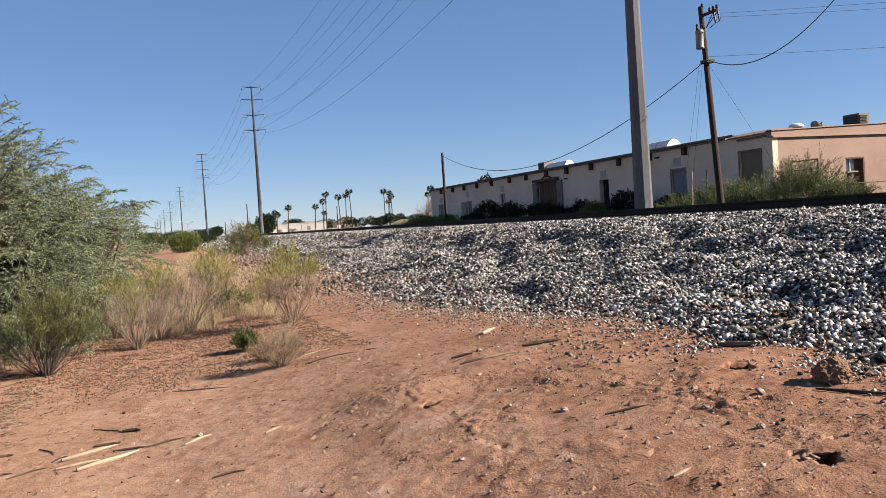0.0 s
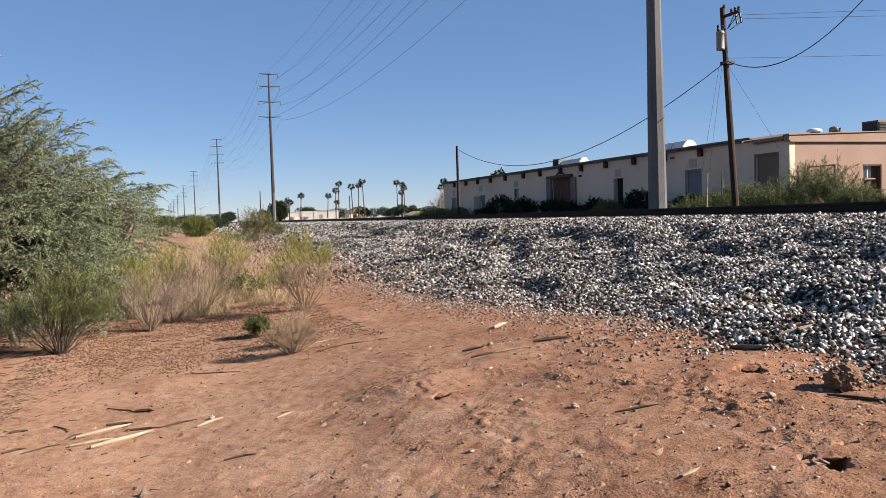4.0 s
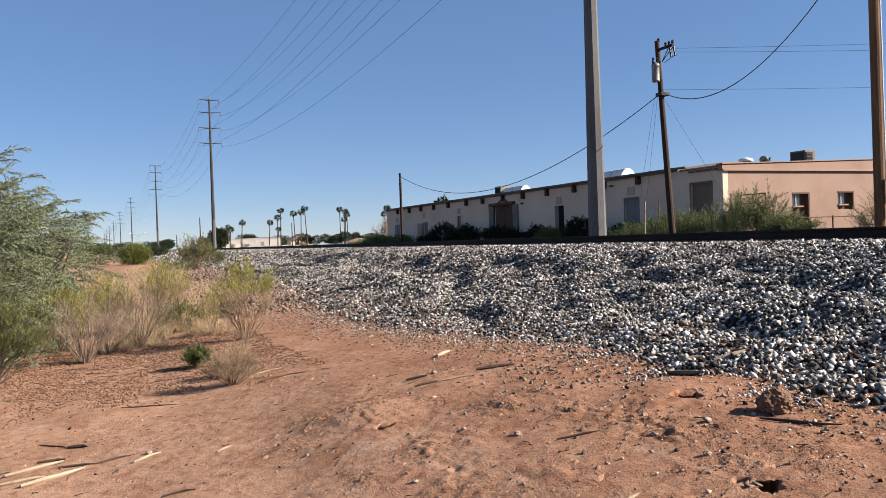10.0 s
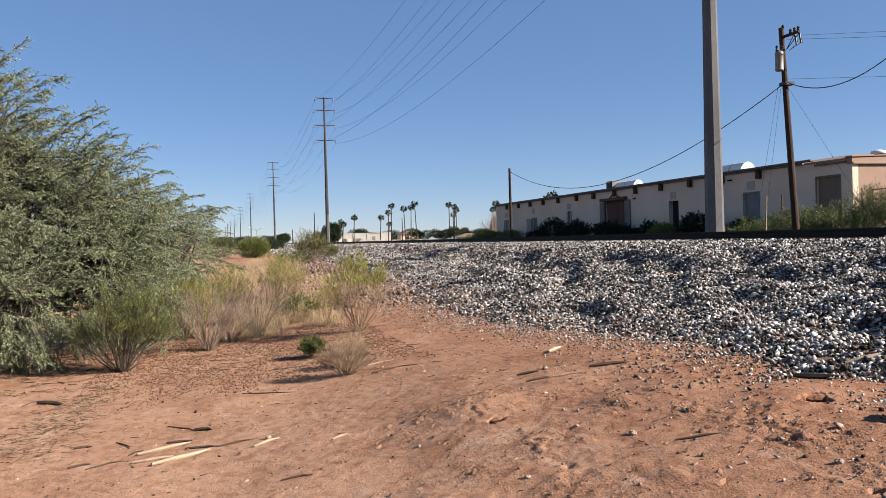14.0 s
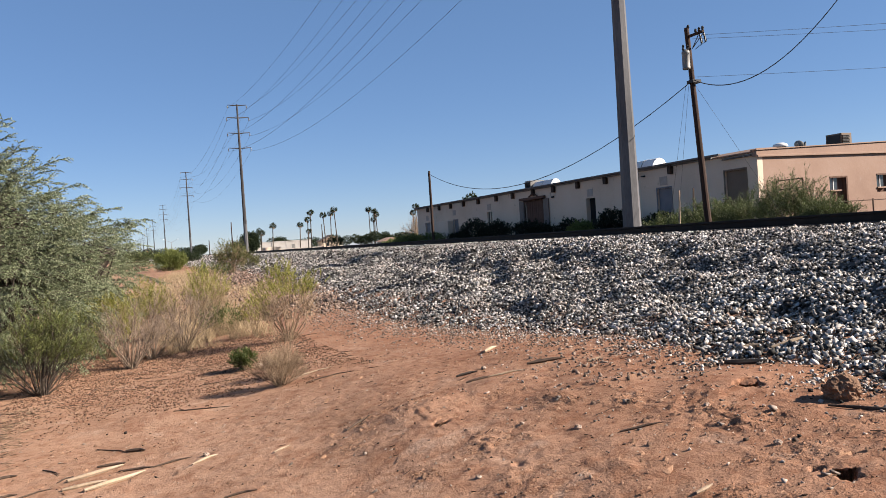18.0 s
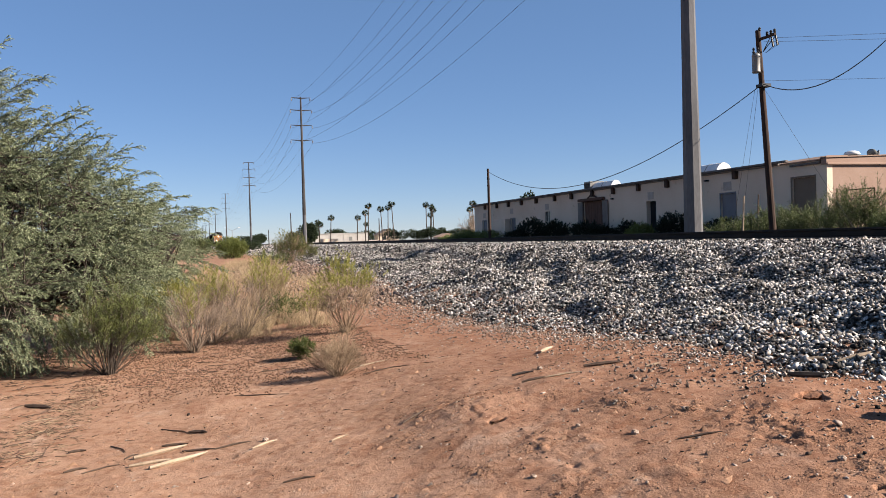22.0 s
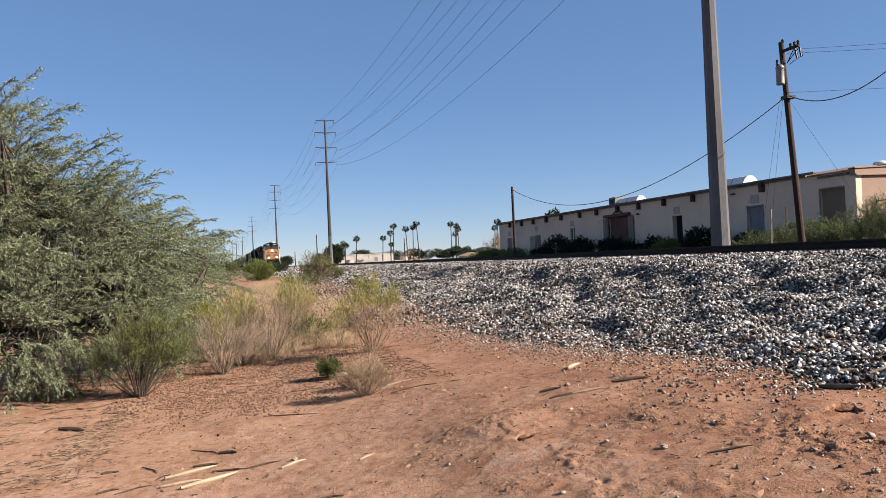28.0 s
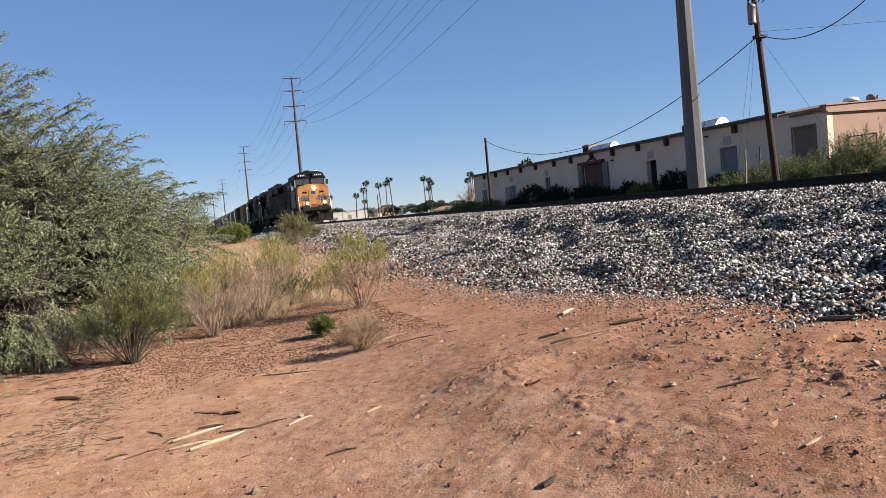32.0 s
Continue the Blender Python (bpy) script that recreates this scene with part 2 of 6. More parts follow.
M_STONE = stones_of_many_greys()
M_PEBBLE = surf("pebble", [(0.148, 0.0888, 0.0592), (0.311, 0.222, 0.163), (0.444, 0.385, 0.326)], scale=20, fine=90, rough=0.9, bump=0.3, island=0.6)
M_STREWN = surf("strewn_gravel", [(0.18, 0.135, 0.108), (0.31, 0.245, 0.20), (0.48, 0.41, 0.36)], scale=20, fine=90, rough=0.9, bump=0.3, island=0.6)
M_CLOD = surf("dirt_clod", [(0.178, 0.0925, 0.0518), (0.281, 0.159, 0.0962), (0.355, 0.215, 0.137)], scale=6, fine=50, rough=0.95, bump=0.8, rand=0.2, island=0.35, depth=0.02)
M_DUG = surf("dug_red_earth", [(0.17, 0.08, 0.045), (0.27, 0.14, 0.08), (0.38, 0.21, 0.13)], scale=6, fine=50, rough=0.97, bump=0.6, island=0.4)
M_LITTER = surf("leaf_litter", [(0.12, 0.062, 0.036), (0.21, 0.115, 0.07), (0.33, 0.20, 0.128)], scale=5, fine=40, rough=0.95, bump=0.4, island=0.4)
M_RUBBLE = surf("brown_rubble", [(0.10, 0.068, 0.05), (0.20, 0.14, 0.105), (0.35, 0.265, 0.215)], scale=8, fine=60, rough=0.95, bump=0.4, island=0.6)
M_RAIL = surf("rusty_rail", [(0.00888, 0.00666, 0.00518), (0.0163, 0.0111, 0.00814), (0.0296, 0.0192, 0.0133)], scale=3, fine=40, rough=0.8, bump=0.3)
M_TIE = surf("creosote_wood", [(0.0222, 0.0185, 0.0148), (0.0518, 0.0407, 0.0333), (0.0962, 0.0814, 0.0666)], scale=3, fine=30, stretch=(1, 6, 6), rough=0.9, rand=0.3)
M_STEEL = surf("galvanised_steel", [(0.10, 0.10, 0.104), (0.145, 0.143, 0.147), (0.19, 0.188, 0.191)], scale=1.2, fine=18, rough=0.6, bump=0.1, metal=0.0, stretch=(1, 1, 0.25), spec=0.08)
# steel darkened so its colour holds the shaded side of the far poles
M_STEELSHADE = surf("shade_darkened_steel", [(0.05, 0.047, 0.047), (0.078, 0.073, 0.072), (0.11, 0.103, 0.10)], spec=0.08, scale=0.6, fine=12, rough=0.7, bump=0.1, metal=0.2, stretch=(1, 1, 0.2))
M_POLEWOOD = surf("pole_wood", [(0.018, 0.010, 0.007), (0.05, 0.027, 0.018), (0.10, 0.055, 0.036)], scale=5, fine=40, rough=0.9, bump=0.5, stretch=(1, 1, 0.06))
# pole wood again, lighter and oranger, with sunlight put into the colour
M_POLESUNLIT = surf("sunlit_pole_wood", [(0.09, 0.045, 0.022), (0.18, 0.10, 0.05), (0.27, 0.16, 0.085)], scale=5, fine=40, rough=0.9, bump=0.5, stretch=(1, 1, 0.06))
M_WIRE = surf("wire", [(0.037, 0.037, 0.0407), (0.0666, 0.0666, 0.0703)], scale=3, rough=0.6, bump=0)
M_STUCCO = surf("beige_stucco", [(0.70, 0.545, 0.41), (0.80, 0.635, 0.485), (0.85, 0.69, 0.54)], scale=0.55, fine=14, rough=0.92, bump=0.35, wear=((0.42, 0.35, 0.28), 0.66))
M_PINK = surf("pink_stucco", [(0.305, 0.195, 0.145), (0.35, 0.23, 0.172), (0.385, 0.263, 0.203)], scale=0.7, fine=16, rough=0.92, bump=0.35, wear=((0.37, 0.28, 0.225), 0.64))
M_FASCIA = surf("roof_flashing", [(0.06, 0.05, 0.045), (0.12, 0.10, 0.09), (0.2, 0.17, 0.15)], scale=2, fine=20, rough=0.6, bump=0.1)
M_ROOF = surf("flat_roof", [(0.185, 0.17, 0.155), (0.266, 0.244, 0.222)], scale=1, rough=0.9)
M_RAFTER = surf("rafter_end", [(0.037, 0.0207, 0.0133), (0.074, 0.0407, 0.0259), (0.111, 0.0629, 0.037)], scale=4, fine=30, rough=0.9)
M_DOORWOOD = surf("weathered_door_wood", [(0.074, 0.037, 0.0259), (0.126, 0.0629, 0.0407), (0.178, 0.0962, 0.0666)], scale=2.5, fine=24, stretch=(4, 4, 0.4), rough=0.85)
M_DOORGREY = surf("grey_door_paint", [(0.16, 0.155, 0.17), (0.21, 0.205, 0.22), (0.26, 0.25, 0.26)], scale=1.5, fine=20, rough=0.6)
M_SHUTTER = surf("weathered_board_paint", [(0.15, 0.12, 0.105), (0.21, 0.175, 0.15), (0.27, 0.23, 0.20)], scale=1.5, fine=20, rough=0.8)
M_DOORTAN = surf("tan_door_paint", [(0.163, 0.115, 0.0814), (0.207, 0.148, 0.104), (0.237, 0.174, 0.126)], scale=1.5, fine=20, rough=0.7)
M_DOORSHADE = surf("doorway_shade", [(0.006, 0.006, 0.007), (0.015, 0.014, 0.014)], scale=2, rough=0.9, bump=0)
M_PATCH = surf("pale_patch", [(0.42, 0.36, 0.30), (0.55, 0.49, 0.43)], scale=3, fine=20, rough=0.9)
M_WHITE = surf("white_metal", [(0.66, 0.66, 0.66), (0.78, 0.78, 0.77), (0.82, 0.82, 0.80)], scale=1.5, fine=15, rough=0.45, bump=0.05)
M_WHITEWASH = surf("whitewashed_block", [(0.42, 0.385, 0.35), (0.52, 0.485, 0.445), (0.58, 0.545, 0.505)], scale=0.5, fine=6, rough=0.9, bump=0.1)
M_GREYMETAL = surf("grey_metal", [(0.178, 0.178, 0.17), (0.252, 0.244, 0.229), (0.311, 0.296, 0.274)], scale=2, fine=20, rough=0.5, bump=0.1, metal=0.3)
M_BLACK = surf("black_metal", [(0.00888, 0.00888, 0.00888), (0.0222, 0.0222, 0.0222)], scale=3, rough=0.5, bump=0.1)
M_RUST = surf("rusty_pipe", [(0.0518, 0.0259, 0.0148), (0.104, 0.0518, 0.0296)], scale=5, rough=0.8)
M_GLASS = glassy("window_glass", (0.03, 0.035, 0.04))
M_BARK = surf("grey_bark", [(0.0444, 0.0333, 0.0259), (0.0814, 0.0629, 0.0481), (0.126, 0.0999, 0.0777)], scale=8, fine=50, rough=0.95, bump=0.6, stretch=(1, 1, 0.3))
M_TWIG = surf("dry_twig", [(0.19, 0.13, 0.08), (0.30, 0.21, 0.135), (0.39, 0.285, 0.185)], scale=6, fine=40, rough=0.9, bump=0, island=0.35)
M_GREYTWIG = surf("grey_twig", [(0.155, 0.108, 0.076), (0.245, 0.18, 0.132), (0.34, 0.26, 0.195)], scale=6, fine=40, rough=0.9, bump=0, island=0.35)
M_STRAW = surf("straw", [(0.26, 0.18, 0.10), (0.37, 0.27, 0.16), (0.47, 0.365, 0.23)], scale=6, fine=40, rough=0.9, bump=0, island=0.3)
M_SPLINTER = surf("split_wood", [(0.311, 0.215, 0.133), (0.414, 0.311, 0.215), (0.488, 0.392, 0.289)], scale=10, fine=60, rough=0.85, stretch=(1, 1, 1), island=0.3, rand=0.25)
M_DARKWOOD = surf("dark_stick", [(0.04, 0.026, 0.018), (0.085, 0.055, 0.038), (0.15, 0.105, 0.075)], scale=10, fine=60, rough=0.9, rand=0.3, island=0.3)
L_MESQUITE = leafy("mesquite_leaf", (0.115, 0.142, 0.072), (0.265, 0.305, 0.17), (0.43, 0.47, 0.295), 0.2)
L_BROOM = leafy("broom_leaf", (0.19, 0.20, 0.04), (0.33, 0.33, 0.075), (0.47, 0.44, 0.13), 0.42)
L_DEEP = leafy("shrub_leaf", (0.0444, 0.0666, 0.0148), (0.0962, 0.126, 0.0296), (0.163, 0.185, 0.0555), 0.3)
L_SHRUB = leafy("desert_shrub_leaf", (0.07, 0.09, 0.026), (0.155, 0.18, 0.054), (0.26, 0.275, 0.095), 0.33)
L_GREEN = leafy("creosote_leaf", (0.09, 0.12, 0.03), (0.18, 0.21, 0.055), (0.29, 0.31, 0.09), 0.35)
L_DARK = leafy("oleander_leaf", (0.006, 0.011, 0.004), (0.016, 0.022, 0.009), (0.035, 0.045, 0.018), 0.15)
L_TAMARISK = leafy("tamarisk_leaf", (0.05, 0.07, 0.024), (0.12, 0.15, 0.052), (0.22, 0.245, 0.10), 0.25)
L_OLIVE = leafy("olive_leaf", (0.085, 0.095, 0.03), (0.165, 0.17, 0.06), (0.26, 0.255, 0.105), 0.3)
L_PALM = leafy("palm_frond", (0.0148, 0.0259, 0.00888), (0.0333, 0.0481, 0.0163), (0.0592, 0.074, 0.0296), 0.2)
L_FAR = leafy("far_leaf", (0.0185, 0.0333, 0.0133), (0.037, 0.0555, 0.0222), (0.0629, 0.0814, 0.037), 0.2)

# ---- mesh helpers ----
RNG = np.random.default_rng(7)


def bulk(name, verts, faces, material, parent=None, label="", smooth=False):
    """One mesh from arrays: verts (n, 3), faces (m, k) of one size."""
    verts, faces = np.asarray(verts, np.float32), np.asarray(faces, np.int32)
    me = bpy.data.meshes.new(name)
    k = faces.shape[1]
    me.vertices.add(len(verts))
    me.vertices.foreach_set("co", verts.ravel())
    me.loops.add(faces.size)
    me.loops.foreach_set("vertex_index", faces.ravel())
    me.polygons.add(len(faces))
    me.polygons.foreach_set("loop_start", np.arange(0, faces.size, k, dtype=np.int32))
    me.polygons.foreach_set("loop_total", np.full(len(faces), k, np.int32))
    if smooth:
        me.polygons.foreach_set("use_smooth", np.ones(len(faces), bool))
    me.update(calc_edges=True)
    me.materials.append(material)
    ob = new(name, me)
    if parent:
        ob.parent = parent
    if label:
        ob["label"] = label
    return ob


def part(name, bm, material, parent=None, label="", smooth=False):
    """Links a bmesh as one mesh object under a thing or a part."""
    me = bpy.data.meshes.new(name)
    bmesh.ops.recalc_face_normals(bm, faces=bm.faces)
    if smooth:
        for f in bm.faces:
            f.smooth = True
    bm.to_mesh(me)
    bm.free()
    me.materials.append(material)
    ob = new(name, me)
    if parent:
        ob.parent = parent
    if label:
        ob["label"] = label
    return ob


def thing(name, label, category, m=None, group="", kind=""):
    ob = tagged(new(name), label, category, group, kind)
    if m is not None:
        ob.matrix_basis = m
    return ob


def box(x0, x1, y0, y1, z0, z1, bevel=0.0, bm=None):
    bm = bm or bmesh.new()
    v = [bm.verts.new(p) for p in ((x0, y0, z0), (x1, y0, z0), (x1, y1, z0), (x0, y1, z0), (x0, y0, z1), (x1, y0, z1), (x1, y1, z1), (x0, y1, z1))]
    fs = [bm.faces.new([v[i] for i in q]) for q in ((3, 2, 1, 0), (4, 5, 6, 7), (0, 1, 5, 4), (1, 2, 6, 5), (2, 3, 7, 6), (3, 0, 4, 7))]
    if bevel:
        es = list({e for f in fs for e in f.edges})
        bmesh.ops.bevel(bm, geom=es, offset=bevel, segments=1, affect="EDGES")
    return bm


def rod(p0, p1, r0, r1=None, n=8, bm=None):
    """A tapered round bar from p0 to p1."""
    bm = bm or bmesh.new()
    p0, p1 = Vector(p0), Vector(p1)
    r1 = r0 if r1 is None else r1
    q = (p1 - p0).to_track_quat("Z", "Y")
    rings = []
    for p, r in ((p0, r0), (p1, r1)):
        rings.append([bm.verts.new(p + q @ Vector((r * math.cos(a), r * math.sin(a), 0))) for a in [2 * math.pi * i / n for i in range(n)]])
    for i in range(n):
        bm.faces.new((rings[0][i], rings[0][(i + 1) % n], rings[1][(i + 1) % n], rings[1][i]))
    bm.faces.new(rings[0][::-1])
    bm.faces.new(rings[1])
    return bm


def lathe(profile, n=20, axis="Z", bm=None):
    """A turned shape from (radius, height) pairs."""
    bm = bm or bmesh.new()
    rings = []
    for r, h in profile:
        ring = []
        for i in range(n):
            a = 2 * math.pi * i / n
            c, s = r * math.cos(a), r * math.sin(a)
            ring.append(bm.verts.new((c, s, h) if axis == "Z" else ((h, c, s) if axis == "X" else (c, h, s))))
        rings.append(ring)
    for a, b in zip(rings, rings[1:]):
        for i in range(n):
            bm.faces.new((a[i], a[(i + 1) % n], b[(i + 1) % n], b[i]))
    bm.faces.new(rings[0][::-1])
    bm.faces.new(rings[-1])
    return bm


def prism(outline, y0, y1, bm=None):
    """An outline in x, z drawn out along y."""
    bm = bm or bmesh.new()
    a = [bm.verts.new((x, y0, z)) for x, z in outline]
    b = [bm.verts.new((x, y1, z)) for x, z in outline]
    n = len(outline)
    for i in range(n):
        bm.faces.new((a[i], a[(i + 1) % n], b[(i + 1) % n], b[i]))
    bm.faces.new(a[::-1])
    bm.faces.new(b)
    return bm


def bars(p0, p1, r0, r1, n=3):
    """Arrays for many thin tapered sticks at once."""
    p0, p1 = np.asarray(p0, float), np.asarray(p1, float)
    d = p1 - p0
    d /= np.linalg.norm(d, axis=1, keepdims=True) + 1e-9
    ref = np.where(np.abs(d[:, 2:3]) > 0.9, [[1.0, 0, 0]], [[0, 0, 1.0]])
    u = np.cross(d, ref)
    u /= np.linalg.norm(u, axis=1, keepdims=True) + 1e-9
    w = np.cross(d, u)
    vs = []
    for p, r in ((p0, r0), (p1, r1)):
        for k in range(n):
            a = 2 * math.pi * k / n
            vs.append(p + (u * math.cos(a) + w * math.sin(a)) * np.reshape(r, (-1, 1)))
    v = np.stack(vs, 1).reshape(-1, 3)
    base = np.arange(len(p0))[:, None] * 2 * n
    f = np.concatenate([base + np.array([[k, (k + 1) % n, n + (k + 1) % n, n + k]]) for k in range(n)])
    return v, f


def unit(a):
    return a / (np.linalg.norm(a, axis=1, keepdims=True) + 1e-9)


def leaves(c, d, length, width, rng, slim=False):
    """Arrays for pointed flat leaves at c along d."""
    n = len(c)
    d = unit(np.asarray(d, float))
    side = unit(np.cross(d, rng.normal(size=(n, 3))))
    ln, wd = length * rng.uniform(0.6, 1.25, (n, 1)), width * rng.uniform(0.7, 1.3, (n, 1))
    up = np.cross(d, side)
    if slim:
        v = np.stack([c + side * wd * 0.5, c + d * ln, c - side * wd * 0.5], 1).reshape(-1, 3)
        return v, np.arange(3 * n).reshape(n, 3)
    v = np.stack([c, c + d * ln * 0.5 + side * wd * 0.5 + up * wd * 0.15, c + d * ln, c + d * ln * 0.5 - side * wd * 0.5 + up * wd * 0.15], 1).reshape(-1, 3)
    return v, np.arange(4 * n).reshape(n, 4)


def sprays(o, d, length, k, leaf, width, rng, droop=0.15, slim=False):
    """Leaf arrays for many sprigs: k leaves along each sprig from o along d, and the sprig's stems."""
    n = len(o)
    d = unit(d)
    ln = length * rng.uniform(0.6, 1.2, (n, 1))
    s = (np.arange(k) + 0.5) / k
    pts = o[:, None] + d[:, None] * (ln[:, None] * s[None, :, None])
    pts[:, :, 2] -= droop * ln * s[None] ** 2
    ld = d[:, None] * 0.8 + rng.normal(size=(n, k, 3)) * 0.5
    v, f = leaves(pts.reshape(-1, 3), ld.reshape(-1, 3), leaf, width, rng, slim)
    tip = o + d * ln
    tip[:, 2] -= droop * ln[:, 0]
    return v, f, tip


def rocks(pos, size, rng, flat=0.7, block=False):
    """Arrays for many angular stones: jittered wedges, or blocks where they lie near, mostly flat on the ground."""
    n, k = len(pos), 4 if block else 3
    a = 6.2832 * (np.arange(k) + 0.5) / k + rng.normal(size=(n, k)) * 0.22
    rad = rng.uniform(0.42, 0.68, (n, 2, k))
    v = np.stack([np.cos(a)[:, None] * rad, np.sin(a)[:, None] * rad, np.broadcast_to(np.array([[[0.4], [-0.4]]]), (n, 2, k))], -1).reshape(n, 2 * k, 3)
    v = v + rng.normal(size=v.shape) * 0.12
    v *= np.stack([rng.uniform(0.8, 1.6, n), rng.uniform(0.6, 1.05, n), rng.uniform(0.35, 0.9, n) * flat / 0.7], 1)[:, None]
    half, tilt = rng.uniform(0, 3.1416, n), rng.normal(0, 0.3, (n, 2))
    w, x, y, z = unit(np.stack([np.cos(half), tilt[:, 0], tilt[:, 1], np.sin(half)], 1)).T
    R = np.stack([1 - 2 * (y * y + z * z), 2 * (x * y - z * w), 2 * (x * z + y * w), 2 * (x * y + z * w), 1 - 2 * (x * x + z * z), 2 * (y * z - x * w), 2 * (x * z - y * w), 2 * (y * z + x * w), 1 - 2 * (x * x + y * y)], 1).reshape(n, 3, 3)
    v = np.einsum("nij,nkj->nki", R, v) * np.reshape(size, (-1, 1, 1)) + pos[:, None]
    tri = [(0, c, c + 1) for c in range(1, k - 1)] + [(k, k + c + 1, k + c) for c in range(1, k - 1)]
    for c in range(k):
        d = (c + 1) % k
        tri += [(c, k + c, k + d), (c, k + d, d)]
    f = (np.arange(n)[:, None, None] * 2 * k + np.array(tri)).reshape(-1, 3)
    return v.reshape(-1, 3), f


def grit(pos, size, rng):
    """Arrays for many tiny four-sided crumbs."""
    n = len(pos)
    a = rng.uniform(0, 6.283, (n, 1)) + np.array([[0, 2.1, 4.2]]) + rng.normal(size=(n, 3)) * 0.3
    s = np.reshape(size, (-1, 1))
    v = np.zeros((n, 4, 3))
    v[:, :3, 0], v[:, :3, 1] = np.cos(a) * s * rng.uniform(0.5, 1, (n, 3)), np.sin(a) * s * rng.uniform(0.4, 0.9, (n, 3))
    v[:, :3, 2] = -0.2 * s
    v[:, 3] = np.concatenate([rng.normal(size=(n, 2)) * 0.25 * s, rng.uniform(0.18, 0.5, (n, 1)) * s], 1)
    f = np.arange(n)[:, None, None] * 4 + np.array([(0, 1, 3), (1, 2, 3), (2, 0, 3)])
    return (v + pos[:, None]).reshape(-1, 3), f.reshape(-1, 3)


def wave(x, y, s, seed=0):
    """Smooth pseudo-random relief, about -1 to 1, with features of s metres."""
    r = np.random.default_rng(seed)
    out = np.zeros(np.broadcast(x, y).shape)
    for _ in range(7):
        a, p, k = r.uniform(0, 6.28), r.uniform(0, 6.28), r.uniform(0.7, 1.6)
        out += np.sin((x * math.cos(a) + y * math.sin(a)) * 6.28 * k / s + p)
    return out / 3.2


# ---- lie of the land ----
RAIL_TOP, TRACK_X = 1.585, 12.0


def toe(y):
    """Where the ballast runs out on the near side."""
    return np.interp(y, (0, 5.2, 7, 8.6, 9.8, 11, 14.2, 21, 42), (4.4, 4.45, 4.85, 5.1, 5.0, 4.7, 4.3, 4.9, 5.3)) + 0.06 * np.sin(y * 1.9) + 0.06 * np.sin(y * 4.3 + 1)


# broken patches of crust: place, length and depth
PATCHES = ((3.23, 4.33, 0.22), (3.18, 3.84, 0.24), (3.0, 4.74, 0.13), (2.7, 5.28, 0.15), (2.75, 3.33, 0.14), (3.03, 3.21, 0.12), (2.71, 5.15, 0.12), (2.99, 4.72, 0.13), (2.58, 5.91, 0.10), (2.12, 6.54, 0.16), (1.85, 6.45, 0.14), (1.64, 6.36, 0.16), (3.14, 4.14, 0.16), (3.17, 3.73, 0.18), (1.94, 4.91, 0.12), (1.5, 4.75, 0.12), (1.82, 4.11, 0.14), (2.41, 3.07, 0.12), (1.67, 3.85, 0.16), (1.3, 5.9, 0.16), (2.3, 7.6, 0.25), (2.9, 7.1, 0.2), (3.5, 5.9, 0.2), (3.5, 3.2, 0.2), (3.3, 2.9, 0.16), (3.95, 3.2, 0.2), (2.6, 2.75, 0.16), (3.4, 3.6, 0.16), (4.05, 3.55, 0.14))


